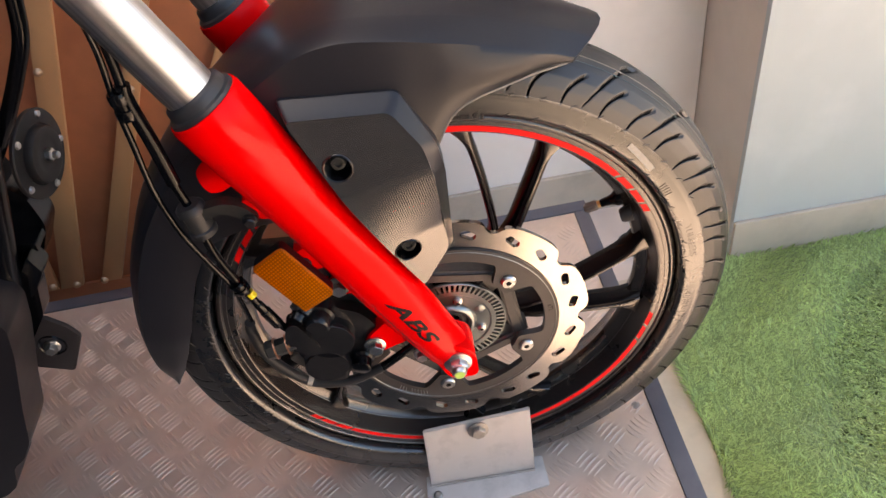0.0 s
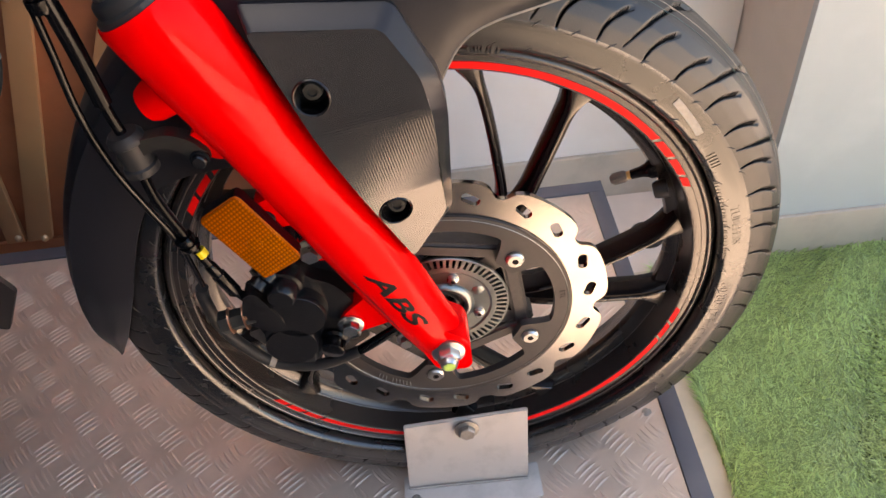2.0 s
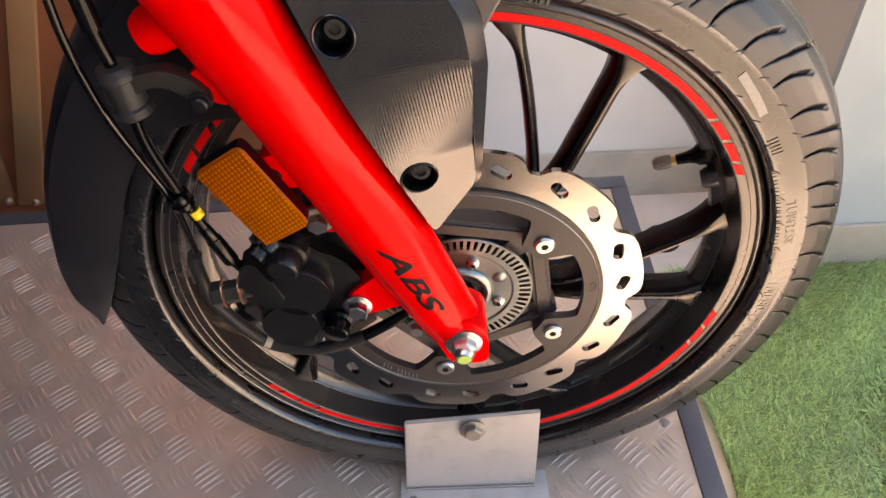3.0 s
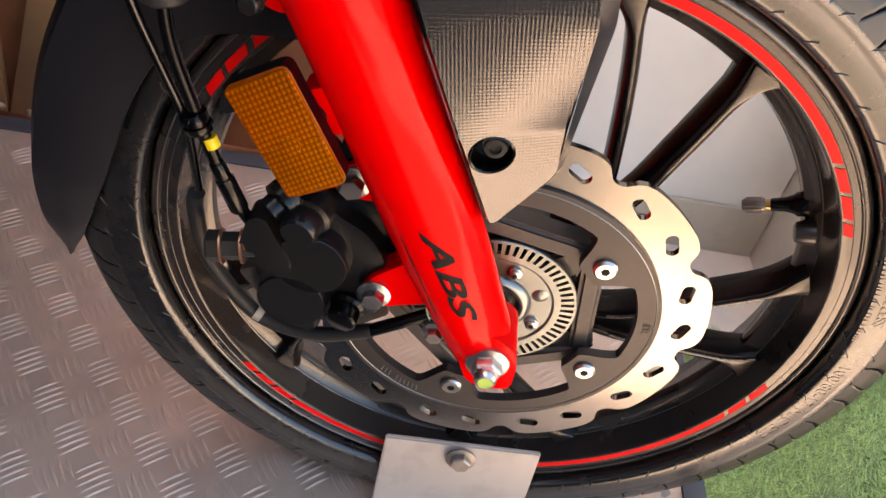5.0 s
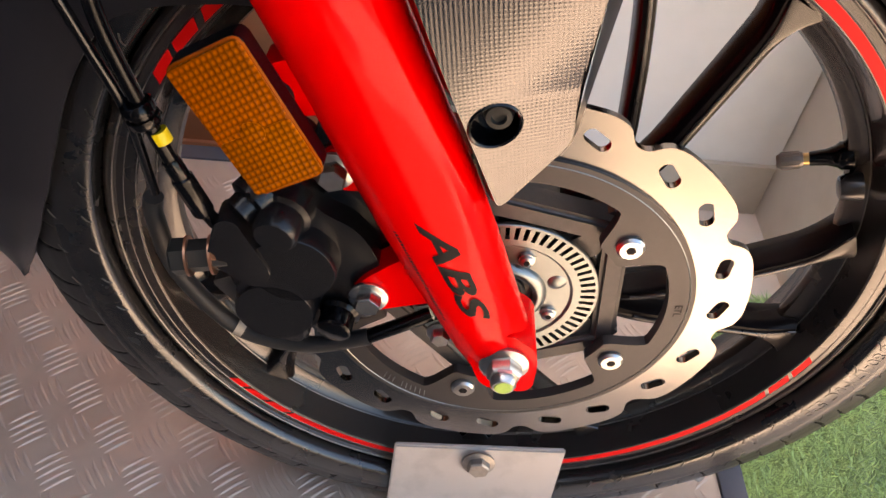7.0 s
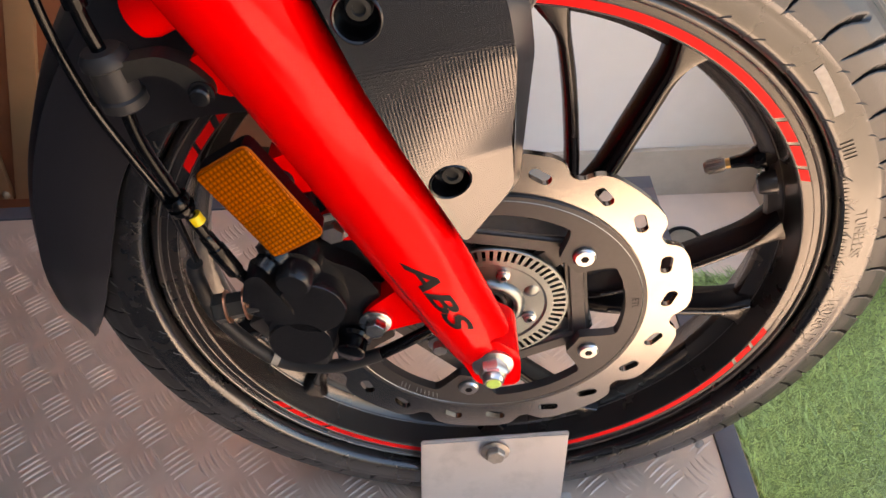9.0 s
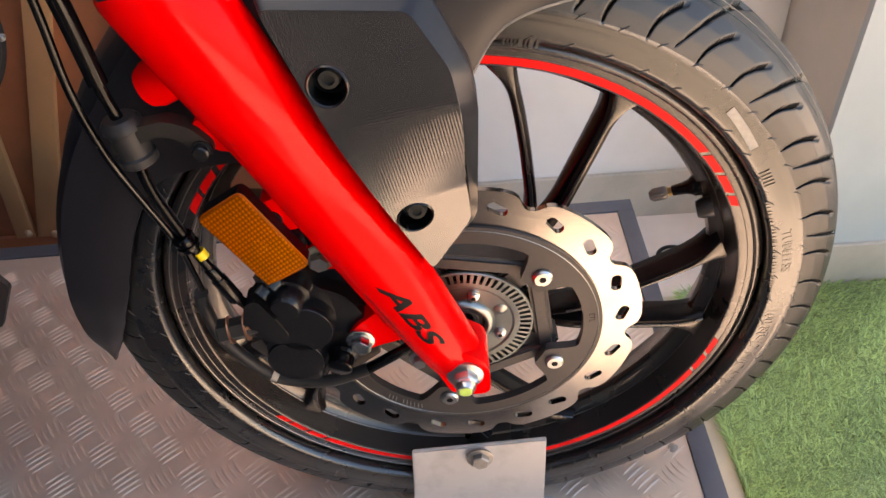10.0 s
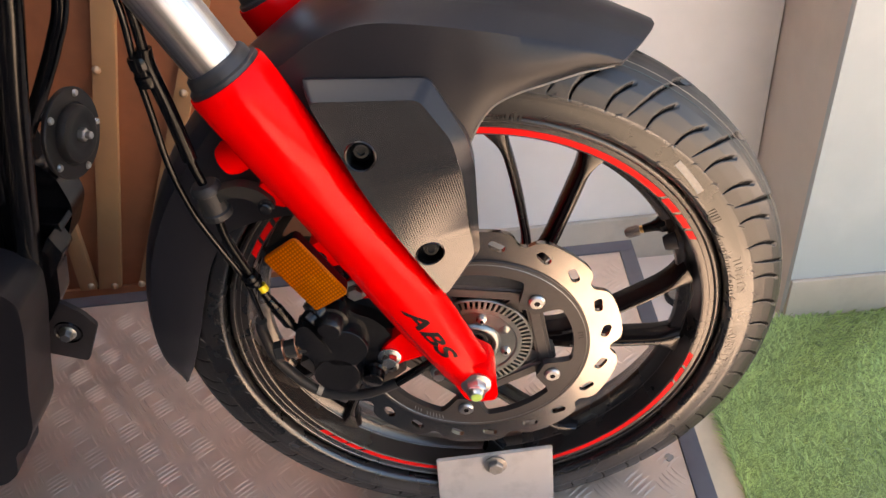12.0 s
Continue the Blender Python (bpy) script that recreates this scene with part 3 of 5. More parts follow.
    ob = new("tyre", me)
    ob.parent = bike
    tagged(ob, "black rubber tyre with slanted tread grooves")
    # writing on the near side wall
    for text, size, r0, mid, flip, mat in (("100/80-17 M/C 52P", 0.0125, 0.2545, -14.0, 1, RUBBER), ("TUBELESS", 0.0105, 0.2560, 11.5, 1, RUBBER)):
        bm = lettering(text, size, extrude=0.0002)
        for v in bm.verts:
            a = mid - flip * math.degrees(v.co.x / r0)
            rad = r0 + flip * v.co.y
            p = polar(a, rad, MID - float(np.interp(rad, [q[0] for q in half[::-1]], [q[1] for q in half[::-1]])) - 0.0002 + v.co.z)
            v.co = p
        part("lettering", bm, mat, ob, smooth=0)
    # unreadable moulded marks
    rng = random.Random(2)
    for start, stop, r0, h in ((3.0, 24.0, 0.2475, 0.0032), (27.5, 30.5, 0.2530, 0.0075), (76.0, 81.0, 0.2480, 0.011)):
        bm = bmesh.new()
        a = start
        while a < stop:
            w = rng.choice((0.25, 0.45, 0.7))
            yb = MID - float(np.interp(r0, [q[0] for q in half[::-1]], [q[1] for q in half[::-1]]))
            quad = [polar(a, r0 - h / 2, yb - 0.0003), polar(a + w, r0 - h / 2, yb - 0.0003), polar(a + w, r0 + h / 2, yb - 0.0009), polar(a, r0 + h / 2, yb - 0.0009)]
            back = [q + Vector((0, 0.002, 0)) for q in quad]
            f, k = [bm.verts.new(q) for q in quad], [bm.verts.new(q) for q in back]
            bm.faces.new(f)
            for q in range(4):
                bm.faces.new((f[q], f[(q + 1) % 4], k[(q + 1) % 4], k[q]))
            a += w + 0.3
        tagged(part("side_wall_mark", bm, RUBBER, ob), kind="stuff")
    bm = bmesh.new()
    for a0, a1 in ((36.0, 44.6),):
        n2 = 24
        rows = []
        for q in range(n2 + 1):
            a = a0 + (a1 - a0) * q / n2
            row = []
            for rad in (0.2525 + 0.004 * q / n2, 0.2555 + 0.004 * q / n2, 0.2585 + 0.004 * q / n2):
                yb = MID - float(np.interp(rad, [z[0] for z in half[::-1]], [z[1] for z in half[::-1]])) - 0.0005
                row.append(bm.verts.new(polar(a, rad, yb)))
            rows.append(row)
        for p, q in zip(rows, rows[1:]):
            for k in range(2):
                bm.faces.new((p[k], p[k + 1], q[k + 1], q[k]))
    part("side_wall_label", bm, SILVER_MARK, ob, "worn pale label on the side wall")
    # short moulding ticks next to the rim
    bm = bmesh.new()
    for a in range(0, 360, 6):
        for (r0, y0), (r1, y1) in (((0.2462, 0.0431), (0.2512, 0.0446)), ((0.2655, 0.0443), (0.2705, 0.0438))):
            tube((polar(a + 0.3, r0, MID - y0), polar(a - 0.1, (r0 + r1) / 2, MID - (y0 + y1) / 2 - 0.0004), polar(a - 0.9, r1, MID - y1)), 0.00045, 6, bm, 3)
    tagged(part("moulding_tick", bm, RUBBER_TEXT, ob), kind="stuff")
    for f0, mat in ((0.30, SILVER_MARK), (0.40, TEAL)):
        s0 = f0 * edge
        r1, y1 = float(np.interp(s0, arc, [p[0] for p in half])), float(np.interp(s0, arc, [p[1] for p in half]))
        part("factory_stripe", lathe(((r1 + 0.0001, MID - y1 - 0.0004), (r1 + 0.0002, MID - y1 + 0.0004), (r1 - 0.001, MID - y1)), 240, HUB), mat, ob)


TEAL = material("faded_teal_line", (0.055, 0.095, 0.10), 0.5, vary=0.2)
tyre()


def wheel():
    """Cast rim with its lips, ten bent spokes in pairs, hub, stripe tape and valve."""
    y = MID
    rim = part("wheel_rim", lathe((
        (0.2425, y - 0.0290), (0.2420, y - 0.0318), (0.2405, y - 0.0336), (0.2385, y - 0.0348), (0.2365, y - 0.0352), (0.2352, y - 0.0346), (0.2345, y - 0.0331), (0.2320, y - 0.0330), (0.2300, y - 0.0330),
        (0.2240, y - 0.0331), (0.2225, y - 0.0322), (0.2212, y - 0.0280), (0.2186, y - 0.0110), (0.2172, y - 0.0085), (0.2088, y - 0.0045), (0.2072, y), (0.2088, y + 0.0045), (0.2175, y + 0.0120),
        (0.2225, y + 0.0300), (0.2240, y + 0.0335), (0.2400, y + 0.0340), (0.2425, y + 0.0290), (0.2330, y + 0.0180), (0.2330, y - 0.0180)), 240, HUB), RIM, bike, "bronze-black painted cast alloy rim")
    # highlights along the rim's edges and creases, coloured in as pale metal rings
    for r, w, d in ((0.2362, 0.0350, 0.0006), (0.2304, 0.0330, 0.0003), (0.2234, 0.0330, 0.0003), (0.2183, 0.0106, 0.0005)):
        part("rim_line", lathe(((r - d, y - w), (r, y - w - d), (r + d, y - w)), 240, HUB), RIM_EDGE, rim, "thin pale ring with the rim's edge highlight coloured in")

    def tape(a0, a1):
        bm, n = bmesh.new(), max(2, int(abs(a1 - a0) / 1.2))
        prof = ((0.2241, y - 0.0329), (0.2243, y - 0.0335), (0.2297, y - 0.0334), (0.2299, y - 0.0328))
        rows = []
        for q in range(n + 1):
            a = a0 + (a1 - a0) * q / n
            rows.append([bm.verts.new(polar(a - 1.1 * (r - 0.227) / 0.006, r, w)) for r, w in prof])
        for p, q in zip(rows, rows[1:]):
            for k in range(3):
                bm.faces.new((p[k], p[k + 1], q[k + 1], q[k]))
        part("rim_stripe", bm, STRIPE, rim, "red rim tape")
    for a0, a1 in ((38.6, 136.0), (37.6, 32.8), (31.9, 27.2), (26.3, 23.6), (137.5, 142.5), (143.5, 148.0),
                   (-26.6, -129.6), (-25.7, -20.9), (-20.0, -15.2), (-130.4, -134.9), (-135.7, -140.1), (-140.9, -144.0)):
        tape(min(a0, a1), max(a0, a1))

    def arm_of(table, width, near, far, front, depth, flare):
        """A bent arm from hub to rim: table of (radius, angle); it widens into the rim on one side more than on the other."""
        bm, rings = bmesh.new(), []
        steps = 30
        radii = np.concatenate([np.linspace(table[0][0], 0.180, 14), np.linspace(0.183, table[-1][0], steps - 14)])
        ang = curve_of(table, 0.008)
        pts = [polar(ang(q), q, 0) for q in radii]
        for i, p in enumerate(pts):
            d = (pts[min(i + 1, steps - 1)] - pts[max(i - 1, 0)]).normalized()
            side = Vector((-d.z, 0, d.x))
            q = radii[i]
            base = width * (1.0 + 0.35 * max(0.0, 1 - (q - 0.04) / 0.06))
            swell = max(0.0, (q - (0.2185 - flare)) / flare) ** 2.2
            ring = []
            for k in range(12):
                a = 2 * math.pi * k / 12
                c, w = math.cos(a), math.sin(a)
                reach = base + swell * (near if c > 0 else far)
                ring.append(bm.verts.new(p + side * (reach * math.copysign(abs(c) ** 0.55, c)) + Vector((0, front + depth * (0.5 + 0.5 * math.copysign(abs(w) ** 0.55, w)), 0))))
            rings.append(ring)
        for a, b in zip(rings, rings[1:]):
            for k in range(12):
                bm.faces.new((a[k], a[(k + 1) % 12], b[(k + 1) % 12], b[k]))
        bm.faces.new(rings[0])
        bm.faces.new(rings[-1])
        return bm
    one = ((0.040, 44), (0.075, 46.5), (0.095, 51.5), (0.109, 57.4), (0.130, 64.3), (0.155, 69.8), (0.176, 73.4), (0.2185, 79.8))
    two = ((0.040, 40), (0.075, 40), (0.109, 44.0), (0.121, 46.2), (0.140, 49.3), (0.160, 51.6), (0.185, 53.9), (0.2185, 56.2))
    for k in range(5):
        for table, w, near, far in ((one, 0.0046, 0.012, 0.007), (two, 0.0062, 0.007, 0.016)):
            arm = [(r, a - 72 * k) for r, a in table]
            limb = part("spoke", arm_of(arm, w, near, far, y - 0.0150, 0.027, 0.030), SPOKE, rim, "black painted spoke")
            # the front face's lit look is put into a lighter bronze strip
            part("spoke_face", arm_of([q for q in arm if q[0] > 0.09], w * 0.28, near * 0.9, far * 0.95, y - 0.0164, 0.0030, 0.032), RIM, limb, "front face of the spoke, its lit look put into a bronze colour")
    part("hub", lathe(((0.016, 0.020), (0.034, 0.020), (0.047, 0.030), (0.050, 0.040), (0.050, 0.078), (0.044, 0.092), (0.016, 0.092)), 64, HUB), CAST_GREY, rim)
    # arms that carry the disc
    for k in range(5):
        a = 42.5 - 72 * k
        d, s = polar(a, 1) - polar(a, 0), polar(a + 90, 1) - polar(a, 0)
        bm = bmesh.new()
        for r0, r1, w0, w1 in ((0.030, 0.088, 0.0150, 0.0105),):
            c0, c1 = polar(a, r0), polar(a, r1)
            prof = [c0 - s * w0, c1 - s * w1, c1 + s * w1, c0 + s * w0]
            low = [bm.verts.new(q + Vector((0, 0.0150, 0))) for q in prof]
            high = [bm.verts.new(q + Vector((0, 0.040, 0))) for q in prof]
            bm.faces.new(low)
            bm.faces.new(high)
            for q in range(4):
                bm.faces.new((low[q], low[(q + 1) % 4], high[(q + 1) % 4], high[q]))
            bmesh.ops.bevel(bm, geom=bm.edges[:], offset=0.004, segments=3, affect="EDGES")
        part("hub_arm", bm, CAST_GREY, rim)
    for k in range(5):
        a, b = polar(42.5 - 72 * k, 0.080), polar(42.5 - 72 * (k + 1), 0.080)
        d = (b - a).normalized()
        n = Vector((-d.z, 0, d.x))
        bm = bmesh.new()
        prof = [a - n * 0.0085, b - n * 0.0085, b + n * 0.0065, a + n * 0.0065]
        low, high = [bm.verts.new(q + Vector((0, 0.0095, 0))) for q in prof], [bm.verts.new(q + Vector((0, 0.030, 0))) for q in prof]
        bm.faces.new(low)
        bm.faces.new(high)
        for q in range(4):
            bm.faces.new((low[q], low[(q + 1) % 4], high[(q + 1) % 4], high[q]))
        bmesh.ops.bevel(bm, geom=bm.edges[:], offset=0.003, segments=3, affect="EDGES")
        part("hub_flange", bm, CAST_GREY, rim)
    # valve
    v0, v1 = polar(24.6, 0.2120, y - 0.001), polar(24.8, 0.1720, y + 0.008)
    stem = part("valve_stem", spin(v0, v1, ((0, 0.0085), (0.16, 0.0085), (0.22, 0.0066), (0.34, 0.0050), (0.56, 0.0042), (0.57, 0.0032), (0.64, 0.0032)), 20), HOSE, rim, "black rubber valve stem")
    part("valve_collar", spin(v0.lerp(v1, 0.565), v0.lerp(v1, 0.64), ((0, 0.0037), (1, 0.0037)), 14), BRASS, stem, "brass valve collar")
    cap = part("valve_cap", spin(v0.lerp(v1, 0.645), v1, ((0, 0.0044), (0.10, 0.0048), (0.85, 0.0048), (1, 0.0036)), 20), VALVE, stem, "ribbed metal valve cap")
    axis, u, w = frame_of(v1 - v0)
    bm = bmesh.new()
    for k in range(12):
        out = (u * math.cos(math.pi * k / 6) + w * math.sin(math.pi * k / 6)) * 0.0048
        tube((v0.lerp(v1, 0.69) + out, v0.lerp(v1, 0.94) + out), 0.0006, 6, bm, 1)
    part("cap_ribs", bm, VALVE, stem)
    part("valve_boss", spin(polar(20.3, 0.2135, y - 0.012), polar(20.5, 0.2010, y - 0.010), ((0, 0.0085), (0.7, 0.0080), (0.95, 0.0068), (1, 0.0050)), 22), RIM, rim, "bronze-painted cast boss")


VALVE = material("dull_valve_metal", (0.22, 0.19, 0.165), 0.32, metal=0.6, vary=0.2, grain=300)
BRASS = material("valve_brass", (0.62, 0.40, 0.16), 0.3, metal=1.0)
wheel()


def disc():
    """Petal brake disc with slanted slots on a dark carrier with five bolts."""
    n = 480
    bm = bmesh.new()
    slots = []
    for k in range(10):
        for off, lean in ((7.9, 70), (-7.9, 67)):
            slots.append((48.1 - 36 * k + off, lean))

    def rim_r(a):
        d = abs((a - 48.3 + 18) % 36 - 18)
        notch = 18 - d
        return 0.1425 - 0.00025 * max(0.0, d - 9) - 0.0090 / (1 + (notch / 3.6) ** 4)
    y0, y1 = 0.0012, 0.0058
    loops = [[polar(a * 360 / n, rim_r(a * 360 / n)) for a in range(n)], [polar(a * 360 / 160, 0.1105) for a in range(160)]]
    for a, lean in slots:
        c = polar(a, 0.1270)
        ang = radians(a + lean)
        d = Vector((math.cos(ang), 0, math.sin(ang)))
        s = Vector((-d.z, 0, d.x))
        pts = []
        for k in range(16):
            q = 2 * math.pi * k / 16
            pts.append(c + d * (math.copysign(0.0040, math.cos(q)) + 0.0042 * math.cos(q)) + s * (0.0042 * math.sin(q)))
        loops.append(pts)
    edges, front, back = [], [], []
    for pts in loops:
        f = [bm.verts.new((p.x, y0, p.z)) for p in pts]
        front.append(f)
        edges += [bm.edges.new((f[i], f[(i + 1) % len(f)])) for i in range(len(f))]
    bmesh.ops.triangle_fill(bm, use_beauty=True, use_dissolve=False, edges=edges)
    for pts, f in zip(loops, front):
        b = [bm.verts.new((p.x, y1, p.z)) for p in pts]
        for i in range(len(f)):
            bm.faces.new((f[i], f[(i + 1) % len(f)], b[(i + 1) % len(f)], b[i]))
    rotor = part("brake_disc", bm, DISC, bike, "brushed steel petal brake disc with slots", smooth=30)

    def hole_r(a):
        u = min(abs((a - 42.5 + 36) % 72 - 36), 36) / 36
        t = min(1.0, max(0.0, (u - 0.19) / 0.24))
        return 0.0715 + 0.0245 * t * t * (3 - 2 * t)
    outer = [polar(q * 360 / 240, 0.1112) for q in range(240)]
    inner = [polar(q * 360 / 240, hole_r(q * 360 / 240)) for q in range(240)]
    bm = bmesh.new()
    ya, yb = -0.0012, 0.0062
    A = [bm.verts.new((p.x, ya, p.z)) for p in outer]
    B = [bm.verts.new((p.x, ya, p.z)) for p in inner]
    C = [bm.verts.new((p.x, yb, p.z)) for p in outer]
    D = [bm.verts.new((p.x, yb, p.z)) for p in inner]
    for i in range(240):
        j = (i + 1) % 240
        bm.faces.new((A[i], A[j], B[j], B[i]))
        bm.faces.new((C[i], C[j], D[j], D[i]))
        bm.faces.new((A[i], A[j], C[j], C[i]))
        bm.faces.new((B[i], B[j], D[j], D[i]))
    carrier = part("disc_carrier", bm, CARRIER, rotor, "dark painted disc carrier", smooth=30)
    part("carrier_line", lathe(((0.1076, -0.0013), (0.1079, -0.0016), (0.1083, -0.0013)), 200, HUB), TONE, rotor)
    for k in range(5):
        c = polar(42.5 - 72 * k, 0.0845, -0.0010)
        bm = spin(c, c + Vector((0, -0.0038, 0)), ((0, 0.0078), (0.55, 0.0078), (1, 0.0062)), 28)
        part("disc_bolt", bm, BOLT, rotor, "bright button-head bolt")
        part("bolt_socket", spin(c + Vector((0, -0.0036, 0)), c + Vector((0, -0.0041, 0)), ((0, 0.0031), (1, 0.0029)), 6), BLACK_INK, rotor)
    # stamped letters on the carrier
    bm = lettering("ETL", 0.0065)
    for v in bm.verts:
        a = 5.0 - math.degrees(v.co.x / 0.1025)
        v.co = polar(a, 0.1025 + v.co.y, -0.0015)
    part("lettering", bm, BLACK_INK, rotor, "small dark stamped letters", smooth=0)
    for a0, a1 in ((-125.0, -113.0), (-133.0, -127.0)):
        bm, a = bmesh.new(), a0
        while a < a1:
            tube((polar(a, 0.1000, -0.0014), polar(a + 1.2, 0.1050, -0.0014)), 0.0004, 6, bm, 1)
            a += 2.0
        part("stamp_mark", bm, TONE, rotor)

    # sensor ring
    yt, n = 0.0085, 60
    bm = bmesh.new()
    lathe(((0.0552, yt), (0.0567, yt), (0.0572, yt + 0.0006), (0.0572, yt + 0.003), (0.0552, yt + 0.003)), 160, HUB, bm=bm)
    lathe(((0.0245, yt + 0.0012), (0.0400, yt + 0.0012), (0.0418, yt), (0.0464, yt), (0.0464, yt + 0.003), (0.0245, yt + 0.003)), 160, HUB, bm=bm)
    for k in range(n):
        a0, a1 = k * 6.0, k * 6.0 + 3.0
        v = [bm.verts.new(polar(a, r, yt + h)) for h in (0.0, 0.003) for a, r in ((a0, 0.0463), (a1, 0.0463), (a1, 0.0554), (a0, 0.0554))]
        for f in ((0, 1, 2, 3), (4, 5, 6, 7), (0, 3, 7, 4), (1, 2, 6, 5)):
            bm.faces.new([v[q] for q in f])
    ring = part("sensor_ring", bm, TONE, bike, "zinc-plated slotted speed sensor ring", smooth=30)
    part("ring_dish", lathe(((0.0175, yt + 0.012), (0.0182, yt - 0.0022), (0.0196, yt - 0.0030), (0.0222, yt - 0.0030), (0.0240, yt - 0.0016), (0.0262, yt + 0.0011), (0.0262, yt + 0.0022), (0.0240, yt + 0.004)), 72, HUB), TONE, ring, "zinc-plated raised hub collar")
    part("wheel_bearing", lathe(((0.0090, yt + 0.004), (0.0105, yt + 0.0025), (0.0125, yt + 0.0025), (0.0130, yt + 0.005), (0.0160, yt + 0.005), (0.0165, yt + 0.0030), (0.0178, yt + 0.0030), (0.0178, yt + 0.010), (0.0090, yt + 0.010)), 48, HUB), CAST_GREY, ring, "dark bearing ring")
    for a in (73.0, -25.0, -121.0, 169.0):
        c = polar(a, 0.0325, yt + 0.0012)
        part("ring_screw", spin(c, c + Vector((0, -0.0042, 0)), ((0, 0.0052), (0.45, 0.0050), (0.5, 0.0042), (0.85, 0.0042), (1, 0.0034)), 18), BOLT, ring)
        part("screw_socket", spin(c + Vector((0, -0.0040, 0)), c + Vector((0, -0.0045, 0)), ((0, 0.0021), (1, 0.0020)), 6), BLACK_INK, ring)
    for a in (24.0, 122.0, -72.0, -168.0):
        c = polar(a, 0.0330, yt + 0.0012)
        part("ring_dimple", spin(c, c + Vector((0, -0.0012, 0)), ((0, 0.0058), (0.6, 0.0046), (1, 0.0030)), 20), TONE, ring)
    part("hub_back_cover", lathe(((0.0, 0.019), (0.058, 0.019), (0.058, 0.024), (0.0, 0.024)), 48, HUB), CAST_BLACK, ring)


disc()

# the fork legs
RAKE = Vector((-0.407, 0, 0.913)).normalized()
ACROSS = Vector((0.913, 0, 0.407)).normalized()


def on_leg(s, across=0.0, y=0.0):
    return RAKE * s + ACROSS * (across - 0.006) + Vector((0, y, 0))


def fork_leg(y):
    prof = ((-0.012, 0.016), (-0.006, 0.0205), (0.010, 0.0225), (0.040, 0.0242), (0.075, 0.0262), (0.11, 0.0272), (0.20, 0.0278), (0.245, 0.0285), (0.275, 0.0300),
            (0.300, 0.0309), (0.330, 0.0315), (0.345, 0.0315), (0.349, 0.0304))
    s0, s1 = prof[0][0], prof[-1][0]
    leg = part("fork_slider", spin(on_leg(s0, 0, y), on_leg(s1, 0, y), [((s - s0) / (s1 - s0), r) for s, r in prof], 48), RED, bike, "glossy red painted fork slider", smooth=60)
    part("dust_seal", spin(on_leg(0.347, 0, y), on_leg(0.362, 0, y), ((0, 0.0284), (0.12, 0.0288), (0.34, 0.0282), (0.42, 0.0255), (0.72, 0.0248), (0.90, 0.0238), (1, 0.0213)), 48), SEAL, leg, "grey rubber dust seal")
    part("fork_tube", spin(on_leg(0.362, 0, y), on_leg(0.72, 0, y), ((0, 0.0205), (1, 0.0205)), 48), CHROME, leg, "polished chrome fork tube")
    return leg


